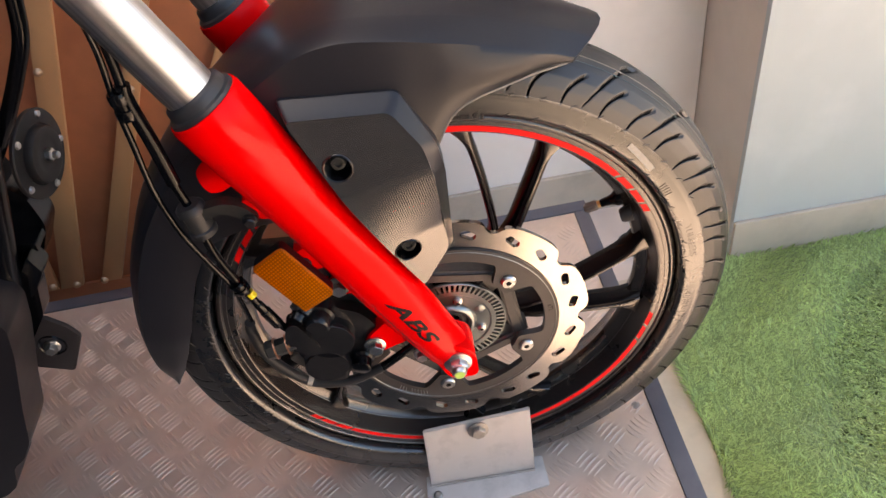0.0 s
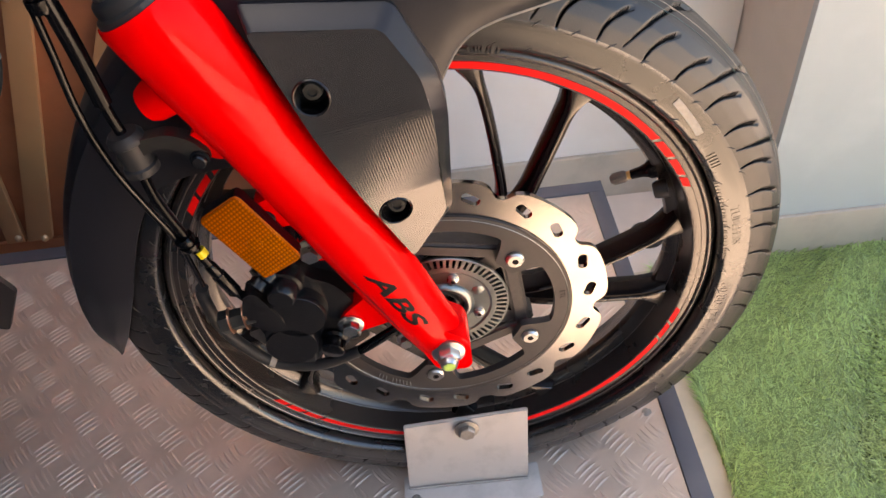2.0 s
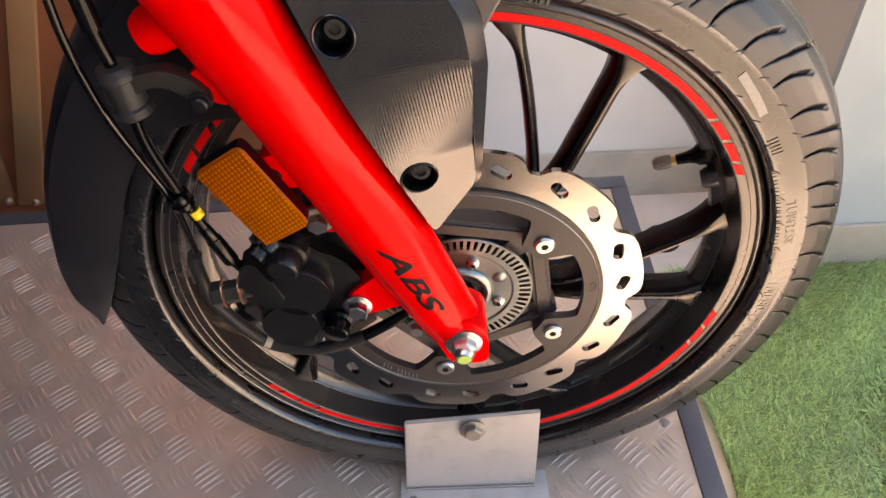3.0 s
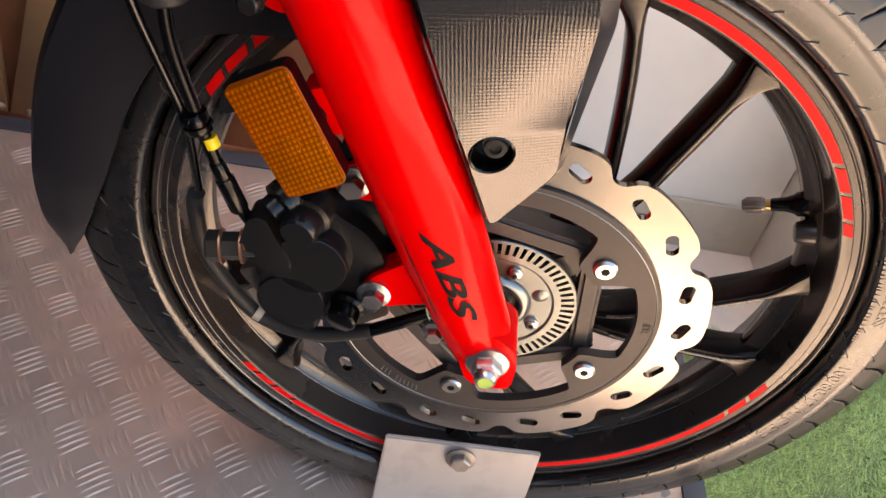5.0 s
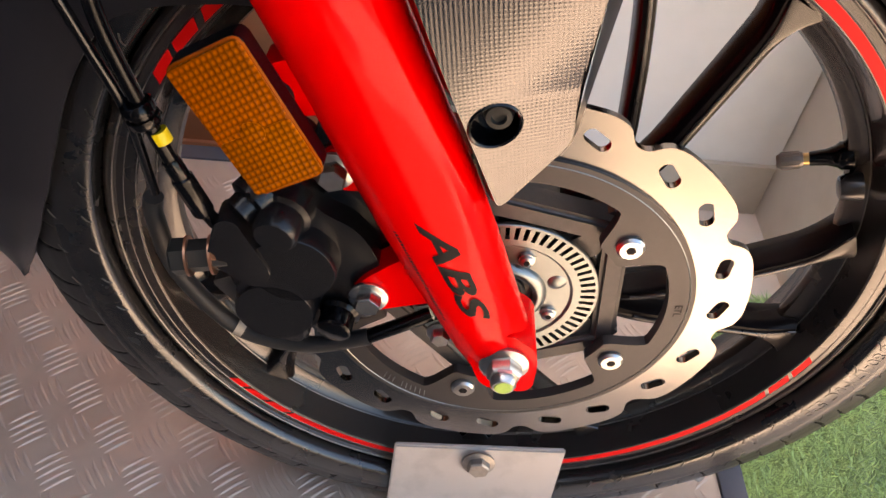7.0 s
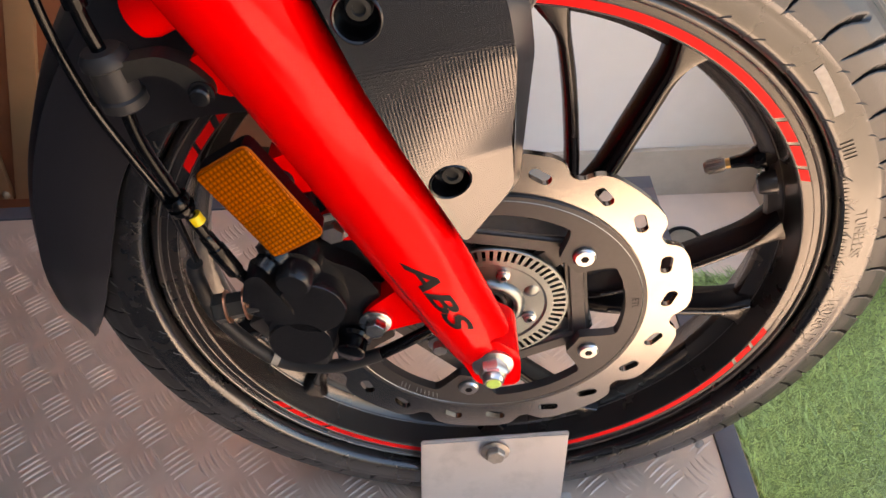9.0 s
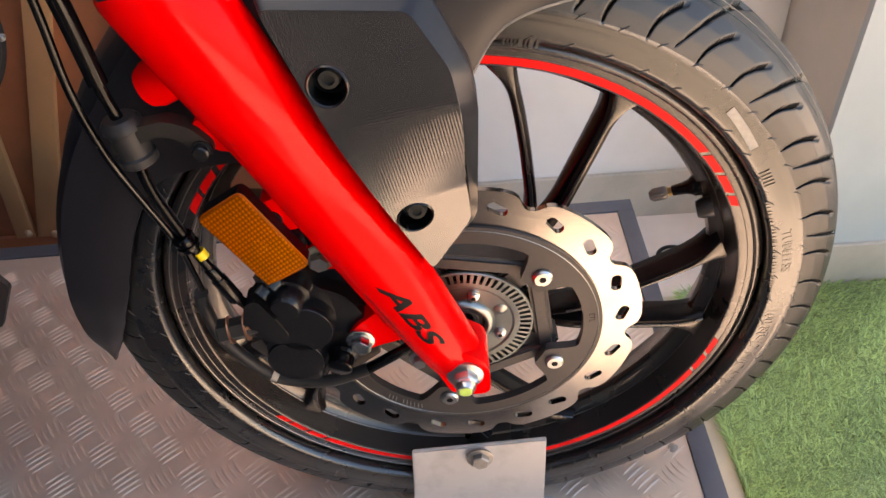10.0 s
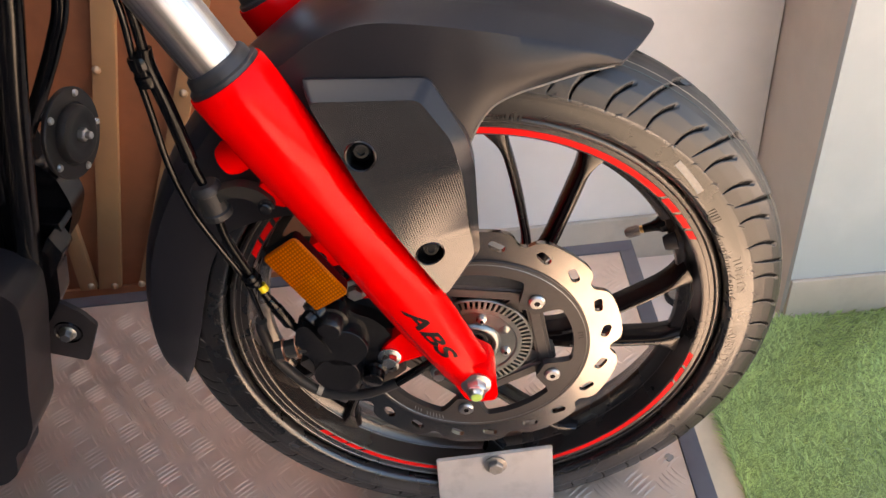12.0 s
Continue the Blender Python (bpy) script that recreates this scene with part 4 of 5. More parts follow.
def near_leg():
    y = -0.024
    leg = fork_leg(y)
    # foot with the axle clamp
    foot = rounded(((-0.022, 0.004), (0.000, 0.022), (0.0165, 0.010), (0.0190, -0.004), (0.0190, -0.022), (0.0150, -0.0275), (-0.004, -0.0275), (-0.012, -0.022)), 0.005)
    part("axle_clamp", slab(foot, -0.0435, -0.006, 0.004), RED, leg, "red painted axle foot")
    nut = part("axle_bolt", hex_bolt((0.0, -0.0436, -0.0020), (0, -1, 0), 0.0098, 0.0110), BOLT, leg, "zinc axle bolt with paint marks")
    part("axle_end", spin((-0.0005, -0.053, -0.0030), (-0.0005, -0.0595, -0.0034), ((0, 0.0072), (0.75, 0.0072), (1, 0.006)), 20), BOLT, nut)
    part("paint_mark", spin((-0.0005, -0.0595, -0.0034), (-0.0005, -0.0601, -0.0034), ((0, 0.0052), (1, 0.0045)), 16), GREEN_DAB, nut, "yellow-green inspection mark")
    part("paint_mark", block(-0.0045, 0.0035, -0.0551, -0.0544, 0.0038, 0.0066, 0.0005), PINK_DAB, nut, "pink inspection mark")
    # lugs for the caliper, the reflector and the mudguard
    low = rounded(((-0.0885, 0.026), (-0.0815, 0.0400), (-0.0634, 0.0555), (-0.050, 0.066), (-0.020, 0.050), (-0.020, 0.032), (-0.0435, 0.0264), (-0.0634, 0.0205), (-0.0770, 0.0155)), 0.007)
    part("lower_lug", slab([(x, z - 0.0028) for x, z in low], -0.0265, -0.010, 0.003), RED, leg)
    high = rounded(((-0.109, 0.1000), (-0.098, 0.1125), (-0.060, 0.122), (-0.060, 0.092), (-0.089, 0.0860), (-0.106, 0.0900)), 0.009)
    part("upper_lug", slab(high, -0.0120, 0.004, 0.003), RED, leg)
    arm = rounded(((-0.1205, 0.1705), (-0.1048, 0.1770), (-0.070, 0.185), (-0.066, 0.150), (-0.0935, 0.1510), (-0.1069, 0.1485)), 0.0025)
    part("reflector_lug", slab(arm, -0.040, -0.022, 0.002), RED, leg)
    boss = on_leg(0.293, -0.028, y + 0.006)
    part("mudguard_boss", spin(boss + ACROSS * 0.012, boss - ACROSS * 0.0240, ((0, 0.0145), (0.78, 0.0140), (0.94, 0.0118), (1, 0.0060)), 28), RED, leg)
    part("hose_lug", slab(rounded(((-0.150, 0.225), (-0.120, 0.240), (-0.110, 0.205), (-0.138, 0.205)), 0.006), -0.030, -0.016, 0.002), RED, leg)
    # the three readable letters, with a line of small writing below them
    bm = lettering("ABS", 0.0300, 0.42, bold=0.0008)
    bmesh.ops.subdivide_edges(bm, edges=bm.edges[:], cuts=2)
    for v in bm.verts:
        s, c = 0.083 - v.co.x * 1.30, 0.0045 + v.co.y * 0.56
        r = 0.0262 + (s - 0.075) * 0.028
        p = on_leg(s, c, y)
        p.y = y - math.sqrt(max(r * r - c * c, 1e-8)) - 0.0006
        v.co = p
    part("lettering", bm, BLACK_INK, leg, "black ABS sticker letters", smooth=0)
    bm, s = bmesh.new(), 0.113
    rng = random.Random(4)
    while s > 0.045:
        w = rng.choice((0.0008, 0.0014))
        quad = []
        for ds, c in ((0, -0.0135), (-w, -0.0135), (-w, -0.0120), (0, -0.0120)):
            r = 0.0262 + (s - 0.075) * 0.028
            p = on_leg(s + ds, c, y)
            p.y = y - math.sqrt(r * r - c * c) - 0.0006
            quad.append(bm.verts.new(p))
        bm.faces.new(quad)
        s -= w + 0.0010
    part("small_print", bm, BLACK_INK, leg, "fine unreadable print", smooth=0)
    return leg


fork = near_leg()
fork_leg(2 * MID + 0.024)


# pale plastic for the bead: the lip's reflection put into the colour
EDGE_GLINT = material("edge_glint_plastic", (0.20, 0.175, 0.15), 0.35, vary=0.2)


def mudguard():
    """A shell over the tyre: crown, ridge and side skirts, drawn from front tip to rear tip."""
    low = curve_of(((57.5, 0.3090), (62, 0.3090), (64, 0.3070), (66.5, 0.3005), (69.3, 0.2960), (73.7, 0.2870), (78.2, 0.2790), (81, 0.2720), (83, 0.2640), (84.5, 0.252), (86, 0.235), (88, 0.225), (108, 0.210), (119.6, 0.205),
                    (123.7, 0.214), (127.5, 0.2235), (131.3, 0.2335), (134.2, 0.242), (137.2, 0.2505), (141, 0.2585), (150, 0.2592), (160, 0.2592), (168, 0.2635), (176, 0.2755), (182, 0.2900), (185.5, 0.3030), (187.3, 0.3120), (190, 0.3130)), 1.1)
    wide = curve_of(((57.5, 0.046), (63, 0.048), (66.5, 0.053), (70, 0.060), (74, 0.067), (78, 0.072), (84, 0.076), (90, 0.080), (108, 0.080), (118, 0.066), (130, 0.060), (150, 0.059), (170, 0.056), (180, 0.048), (189, 0.030)))
    shoulder = curve_of(((57.5, 0.044), (63, 0.046), (70, 0.058), (78, 0.065), (85, 0.070), (91, 0.072), (97, 0.072), (109, 0.070), (118, 0.058), (130, 0.051), (150, 0.050), (170, 0.047), (180, 0.040), (189, 0.024)))
    ridge = curve_of(((57.5, 0.3125), (62.7, 0.3125), (70, 0.3150), (78, 0.3200), (85.5, 0.3275), (91.4, 0.3350), (97, 0.3430), (100.5, 0.3442), (104.5, 0.3420), (109.5, 0.3345), (120, 0.3230), (135, 0.3140), (150, 0.3110), (163, 0.3105), (168, 0.3120), (174, 0.3147), (180, 0.3160), (189, 0.3155)), 1.2)
    crown = curve_of(((57.5, 0.3340), (65, 0.3335), (75, 0.3370), (82, 0.3420), (90, 0.3470), (97, 0.3530), (104, 0.3500), (110, 0.3430), (125, 0.3340), (150, 0.3240), (175, 0.3265), (189, 0.3230)))

    def section(a):
        """Lower lip, slightly bulging side, a crisp ridge, a sloping band, a second crease and the crown."""
        w, v, l, r, c = wide(a), shoulder(a), low(a), ridge(a), crown(a)
        bulge = 0.0022 * min(1.0, (r - l) / 0.03)
        out = []
        for sgn in (-1, 1):
            half = [(l, w - 0.0035), (l + (r - l) * 0.18, w - 0.0012), (l + (r - l) * 0.40, w * 0.7 + v * 0.3 + bulge), (l + (r - l) * 0.65, w * 0.4 + v * 0.6 + bulge), (l + (r - l) * 0.86, w * 0.1 + v * 0.9 + bulge * 0.6),
                    (r - 0.0007, v), (r + 0.0005, v - 0.0018), (r + (c - r) * 0.58, v * 0.66), (r + (c - r) * 0.62, v * 0.63), (r + (c - r) * 0.88, v * 0.36), (c, v * 0.12)]
            half = [(q, max(0.002, x) * sgn) for q, x in half]
            out += half if sgn < 0 else half[::-1]
        return [(q, MID + x) for q, x in out]

    def sweep(a, across):
        """The front edge is cut back towards its corners."""
        return a + 4.0 * (abs(across) / 0.045) ** 1.7 * min(1.0, max(0.0, (72 - a) / 12.5))
    bm = bmesh.new()
    angles = np.concatenate([np.linspace(59.4, 90, 50), np.linspace(91, 187.4, 76)])
    thick = 0.0026
    rows = []
    for a in angles:
        sec = [section(sweep(a, w - MID))[i] for i, (q, w) in enumerate(section(a))]
        inner = [(q - thick * (1 if 2 <= i <= len(sec) - 3 else 0.0), MID + (w - MID) * (1 - thick / max(0.006, abs(w - MID)))) for i, (q, w) in enumerate(sec)]
        rows.append([bm.verts.new(polar(sweep(a, w - MID), q, w)) for q, w in sec + inner[::-1]])
    m = len(rows[0])
    for p, q in zip(rows, rows[1:]):
        for k in range(m):
            bm.faces.new((p[k], p[(k + 1) % m], q[(k + 1) % m], q[k]))
    for row in (rows[0], rows[-1]):
        for k in range(m // 2 - 1):
            bm.faces.new((row[k], row[k + 1], row[m - 2 - k], row[m - 1 - k]))
    guard = part("front_mudguard", bm, FENDER, bike, "satin black plastic front mudguard", smooth=35)

    edge = [polar(a, low(a) - 0.0002, MID - wide(a) + 0.0040) for a in np.linspace(64.5, 86.0, 34)]
    part("edge_bead", tube(edge, 0.0011, 8, None, 1), EDGE_GLINT, guard, "lower edge bead with the lip's reflection coloured in")

    # raised side plate with a woven face, sloping to the guard all round
    outer = rounded(((-0.0990, 0.3030), (-0.0060, 0.2955), (0.0170, 0.2487), (0.0203, 0.2228), (0.0166, 0.1290), (-0.0195, 0.0960)), 0.006, 5)
    face = rounded(((-0.0935, 0.2925), (-0.0142, 0.2868), (0.0055, 0.2559), (0.0104, 0.2300), (0.0122, 0.1385), (-0.0158, 0.1008)), 0.006, 5)

    def lift(x, z):
        """Depth of the plate: its lower part is folded under and turned a little forwards."""
        fold = z - 0.2290 - 0.13 * (x + 0.03)
        soft = 0.5 * (fold + math.sqrt(fold * fold + 0.00002))
        return -0.0470 + 0.06 * (soft - fold) + 0.21 * soft + 0.25 * min(1.0, (soft - fold) * 15) * (x + 0.040)
    bm = bmesh.new()
    A = [bm.verts.new((x, -0.010, z)) for x, z in outer]
    A2 = [bm.verts.new((x, lift(x, z) + 0.0135, z)) for x, z in outer]
    B = [bm.verts.new((x * 0.5 + q * 0.5, (lift(x, z) + 0.0135) * 0.42 + (lift(q, w)) * 0.58, z * 0.5 + w * 0.5)) for (x, z), (q, w) in zip(outer, face)]
    C = [bm.verts.new((x, lift(x, z), z)) for x, z in face]
    n = len(outer)
    for rows in ((A, A2), (A2, B), (B, C)):
        for i in range(n):
            bm.faces.new((rows[0][i], rows[0][(i + 1) % n], rows[1][(i + 1) % n], rows[1][i]))
    plate_ob = part("side_plate", bm, FENDER, guard, "raised black plastic side plate", smooth=16)
    screws = ((-0.0620, 0.2500), (-0.0232, 0.1510))
    # the face in two halves, each spread in rings from its screw hole to its outline
    bm, split = bmesh.new(), 0.2005
    for (sx, sz), sign in zip(screws, (1, -1)):
        half, n = [], len(face)
        for (x0, z0), (x1, z1) in zip(face, face[1:] + face[:1]):
            if (z0 - split) * sign >= 0:
                half.append((x0, z0))
            if (z0 - split) * (z1 - split) < 0:
                half.append((x0 + (x1 - x0) * (split - z0) / (z1 - z0), split))
        turns = sorted([math.atan2(z - sz, x - sx) for x, z in half] + [-math.pi + 2 * math.pi * (k + 0.5) / 72 for k in range(72)])
        rings = []
        for a in turns:
            ca, sa, reach = math.cos(a), math.sin(a), 1.0
            for (x0, z0), (x1, z1) in zip(half, half[1:] + half[:1]):
                ex, ez = x1 - x0, z1 - z0
                det = ca * ez - sa * ex
                if abs(det) > 1e-12:
                    t, u = ((x0 - sx) * ez - (z0 - sz) * ex) / det, ((x0 - sx) * sa - (z0 - sz) * ca) / det
                    if t > 0 and -1e-6 <= u <= 1 + 1e-6:
                        reach = min(reach, t)
            row = []
            for k in range(15):
                d = 0.0106 + (reach - 0.0106) * k / 14
                row.append(bm.verts.new((sx + ca * d, lift(sx + ca * d, sz + sa * d) - 0.0003, sz + sa * d)))
            rings.append(row)
        for p, q in zip(rings, rings[1:] + rings[:1]):
            for k in range(14):
                bm.faces.new((p[k], p[k + 1], q[k + 1], q[k]))
    bmesh.ops.remove_doubles(bm, verts=bm.verts[:], dist=0.00002)
    part("woven_face", bm, CARBON, guard, "black face with a fine woven texture", smooth=60)
    for sx, sz in screws:
        y = lift(sx, sz)
        c = Vector((sx, 0, sz))
        cup = lathe(((0.0120, y - 0.0004), (0.0112, y - 0.0012), (0.0104, y - 0.0006), (0.0096, y + 0.012), (0.0, y + 0.012), (0.0, y + 0.0135), (0.0120, y + 0.0135)), 36, (sx, 0, sz))
        for v in cup.verts:
            v.co.y += lift(v.co.x, v.co.z) - y
        part("screw_cup", cup, GLOSS_BLACK, guard, "recessed black screw cup")
        up = Vector((0.0012, 0, 0.0035))
        part("screw", spin(c + up + Vector((0, y + 0.012, 0)), c + up + Vector((0, y - 0.0005, 0)), ((0, 0.0066), (0.6, 0.0066), (0.9, 0.0056), (0.91, 0.0034), (0.75, 0.0030), (0.74, 0.0005)), 20), BRACKET, guard, "black socket screw")
    return guard


mudguard()


def caliper():
    y = -0.010
    body = rounded(((-0.150, 0.072), (-0.128, 0.104), (-0.114, 0.100), (-0.104, 0.080), (-0.084, 0.070), (-0.070, 0.045), (-0.080, 0.006), (-0.108, -0.012), (-0.140, -0.006), (-0.156, 0.030)), 0.014)
    cal = part("brake_caliper", slab(body, -0.022, 0.030, 0.004), CAST_BLACK, bike, "black cast two-piston brake caliper")
    for x, z, r in ((-0.1166, 0.0478, 0.0232), (-0.1282, 0.0140, 0.0222)):
        part("piston_cover", spin((x, -0.020, z), (x, -0.0345, z), ((0, r * 1.04), (0.7, r), (0.93, r * 0.985), (1, r * 0.95)), 40), CAST_BLACK, cal)
    part("bridge", slab(rounded(((-0.142, 0.040), (-0.120, 0.030), (-0.105, 0.016), (-0.122, 0.004), (-0.150, 0.026)), 0.006), -0.0325, -0.018, 0.002), CAST_BLACK, cal)
    # bleed screw boss and slide pin
    part("bleed_boss", spin((-0.1186, -0.018, 0.0829), (-0.1215, -0.044, 0.0800), ((0, 0.0150), (0.45, 0.0145), (0.5, 0.0118), (0.93, 0.0112), (1, 0.0095)), 28), CAST_BLACK, cal)
    part("bleed_cap", spin((-0.1300, -0.022, 0.0905), (-0.1400, -0.034, 0.0850), ((0, 0.0125), (0.5, 0.0125), (0.6, 0.0085), (1, 0.0080)), 24), CAST_BLACK, cal)
    part("pin_boot", spin((-0.092, -0.012, 0.0085), (-0.096, -0.038, 0.0060), ((0, 0.0130), (0.3, 0.0130), (0.34, 0.0100), (0.5, 0.0118), (0.58, 0.0098), (0.95, 0.0098), (1, 0.008)), 26), HOSE, cal)
    part("end_boss", spin((-0.120, -0.016, -0.006), (-0.122, -0.030, -0.008), ((0, 0.0105), (0.8, 0.0105), (1, 0.0085)), 22), CAST_BLACK, cal)
    part("side_tab", slab(rounded(((-0.166, 0.020), (-0.148, 0.028), (-0.140, 0.010), (-0.152, 0.000)), 0.004), -0.020, -0.008, 0.0015), CAST_GREY, cal)
    # mounting bracket behind the leg
    plate_o = rounded(((-0.106, 0.125), (-0.080, 0.125), (-0.030, 0.060), (-0.040, 0.016), (-0.078, 0.008), (-0.100, 0.060)), 0.008)
    part("mount_bracket", slab(plate_o, -0.008, 0.000, 0.002), GLOSS_BLACK, cal)
    for x, y, z in ((-0.0774, -0.0267, 0.0260), (-0.0964, -0.0122, 0.0995)):
        part("mount_bolt", hex_bolt((x, y, z), (0, -1, 0), 0.0076, 0.0095), BOLT, cal, "bright zinc flange bolt")
    part("bracket_ring", lathe(((0.0036, -0.0130), (0.0026, -0.0130), (0.0026, -0.0120), (0.0036, -0.0120)), 20, (-0.0925, 0, 0.0955)), BOLT, cal)
    # banjo fitting for the hose
    part("banjo", slab(rounded(((-0.160, 0.052), (-0.152, 0.080), (-0.142, 0.082), (-0.126, 0.044), (-0.136, 0.034)), 0.006), -0.036, -0.018, 0.003), CAST_BLACK, cal)
    ax0, ax1 = Vector((-0.150, -0.028, 0.0515)), Vector((-0.179, -0.032, 0.0490))
    part("banjo_bolt", spin(ax0, ax1, ((0, 0.0088), (0.7, 0.0088), (0.72, 0.0100), (0.95, 0.0100), (1, 0.0085)), 6), BRACKET, cal)
    for s in (0.25, 0.66):
        part("copper_washer", spin(ax0.lerp(ax1, s), ax0.lerp(ax1, s + 0.045), ((0, 0.0108), (1, 0.0108)), 26), COPPER, cal, "copper sealing washer")
    return cal


COPPER = material("copper_washer", (0.62, 0.32, 0.20), 0.35, metal=1.0)
cal = caliper()


def reflector():
    a = [Vector(p) for p in ((-0.1525, -0.0555, 0.1767), (-0.1225, -0.0575, 0.1943), (-0.0919, -0.0575, 0.1338), (-0.1222, -0.0555, 0.1174))]
    o = [(p.x, p.z) for p in a]
    mid = Vector((sum(p[0] for p in o) / 4, sum(p[1] for p in o) / 4))
    grow = lambda k: rounded([tuple(mid + (Vector(p) - mid) * k) for p in o], 0.0045, 4)
    ref = part("side_reflector", slab(grow(1.0), -0.0552, -0.0460, 0.0015), GLOSS_BLACK, bike, "amber side reflector in a black shell")
    part("reflector_rim", slab(grow(1.0), -0.0572, -0.0554, 0.0007), AMBER_RIM, ref, "clear amber rim")
    # two prism fields and a round boss; the stronger light return is coloured in
    q = [mid + (Vector(p) - mid) * 0.97 for p in o]
    up, down = q[0].lerp(q[3], 0.56), q[1].lerp(q[2], 0.56)
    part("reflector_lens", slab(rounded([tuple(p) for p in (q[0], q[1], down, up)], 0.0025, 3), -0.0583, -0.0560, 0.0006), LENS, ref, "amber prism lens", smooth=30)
    part("reflector_lens", slab(rounded([tuple(p) for p in (up, down, q[2], q[3])], 0.0025, 3), -0.0584, -0.0560, 0.0006), LENS_LOW, ref, "amber prism lens, its stronger light return put into the colour", smooth=30)
    boss = up.lerp(down, 0.5)
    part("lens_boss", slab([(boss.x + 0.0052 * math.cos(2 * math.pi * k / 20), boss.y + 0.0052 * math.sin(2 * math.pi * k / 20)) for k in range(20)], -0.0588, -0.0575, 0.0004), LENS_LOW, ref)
    part("reflector_stud", spin((-0.1165, -0.0450, 0.1560), (-0.1120, -0.030, 0.1600), ((0, 0.008), (1, 0.008)), 18), CAST_BLACK, ref)


AMBER_RIM = material("amber_plastic", (0.30, 0.055, 0.001), 0.25, coat=0.05, spec=0.1, vary=0.1, stain=(0.4, 0.2, 0.08), stain_amount=0.4)
reflector()


def hoses():
    y = -0.03
    hose = part("brake_hose", tube([(-0.200, y + 0.010, 0.44), (-0.193, y, 0.378), (-0.196, y, 0.331), (-0.193, y, 0.296), (-0.191, y, 0.252), (-0.187, y, 0.221), (-0.186, y, 0.182), (-0.178, y, 0.145),
                                    (-0.172, y, 0.122), (-0.162, y, 0.091), (-0.1535, y + 0.002, 0.072)], 0.0037), HOSE, bike, "black rubber brake hose")
    part("hose_sleeve", tube([(-0.1945, y, 0.345), (-0.196, y, 0.331), (-0.193, y, 0.296), (-0.1912, y, 0.256)], 0.0056), HOSE, hose, "thick black sleeve")
    part("hose_ferrule", spin((-0.1690, y, 0.112), (-0.1575, y, 0.080), ((0, 0.0042), (0.04, 0.0046), (0.3, 0.0046), (0.33, 0.0055), (0.95, 0.0055), (1, 0.0045)), 22), HOSE, hose)
    part("yellow_band", spin((-0.1717, y, 0.1280), (-0.1697, y, 0.1220), ((0, 0.0042), (1, 0.0042)), 20), YELLOW, hose, "yellow tape band")
    wire = part("sensor_wire", tube([(-0.208, y + 0.01, 0.44), (-0.200, y, 0.379), (-0.205, y, 0.332), (-0.207, y, 0.293), (-0.209, y, 0.250), (-0.204, y, 0.206), (-0.194, y, 0.171), (-0.184, y, 0.139), (-0.184, y + 0.005, 0.114), (-0.1865, y + 0.014, 0.079)], 0.0026), GLOSS_BLACK, bike, "thin black sensor wire")
    part("wire_sleeve", tube([(-0.1900, -0.012, 0.0720), (-0.193, -0.010, 0.056), (-0.188, -0.010, 0.017), (-0.164, -0.012, -0.022), (-0.141, -0.014, -0.034), (-0.111, -0.016, -0.034), (-0.078, -0.016, -0.022)], 0.0052), SLEEVE, wire, "grey rubber wire sleeve")
    part("sensor_plug", tube([(-0.080, -0.016, -0.023), (-0.060, -0.014, -0.012), (-0.042, -0.010, -0.004)], 0.0046), HOSE, wire)
    part("white_band", spin((-0.1585, -0.0125, -0.0255), (-0.1540, -0.0130, -0.0280), ((0, 0.0056), (1, 0.0056)), 18), SILVER_MARK, wire, "white paint band")
    part("sensor_bolt", hex_bolt((-0.036, -0.016, -0.012), (0, -1, 0), 0.0058, 0.008), BOLT, wire)
    # clips that tie hose and wire together
    for s0, s1, r in (((-0.2005, y, 0.340), (-0.2000, y, 0.318), 0.0082), ((-0.1790, y, 0.1420), (-0.1755, y, 0.1310), 0.0080)):
        part("cable_tie", spin(s0, s1, ((0, r * 0.9), (0.1, r), (0.38, r), (0.42, r * 0.82), (0.6, r * 0.82), (0.64, r), (0.9, r), (1, r * 0.9)), 10), HOSE, hose, "black plastic cable clip")
    # bracket arm with rubber grommet
    g0, g1 = Vector((-0.1880, y, 0.234)), Vector((-0.1850, y, 0.202))
    holder = part("hose_bracket", slab(rounded(((-0.196, 0.222), (-0.182, 0.229), (-0.160, 0.2325), (-0.146, 0.226), (-0.137, 0.214), (-0.138, 0.206), (-0.147, 0.206), (-0.153, 0.217), (-0.164, 0.2235), (-0.182, 0.217), (-0.197, 0.210)), 0.005), -0.036, -0.025, 0.002), BRACKET, bike, "black hose bracket with a rubber grommet")
    part("grommet", spin(g0, g1, ((0, 0.0095), (0.10, 0.0122), (0.22, 0.0122), (0.26, 0.0102), (0.76, 0.0102), (0.80, 0.0118), (0.95, 0.0118), (1, 0.0095)), 26), SLEEVE, holder, "grey-black rubber grommet")
    part("bracket_bolt", spin((-0.1435, -0.035, 0.2115), (-0.1435, -0.042, 0.2115), ((0, 0.0066), (0.30, 0.0066), (0.34, 0.0050), (0.85, 0.0050), (1, 0.0040)), 22), CAST_BLACK, holder)


SLEEVE = material("grey_black_rubber", (0.020, 0.020, 0.021), 0.5, spec=0.3, vary=0.2, grain=200)
hoses()


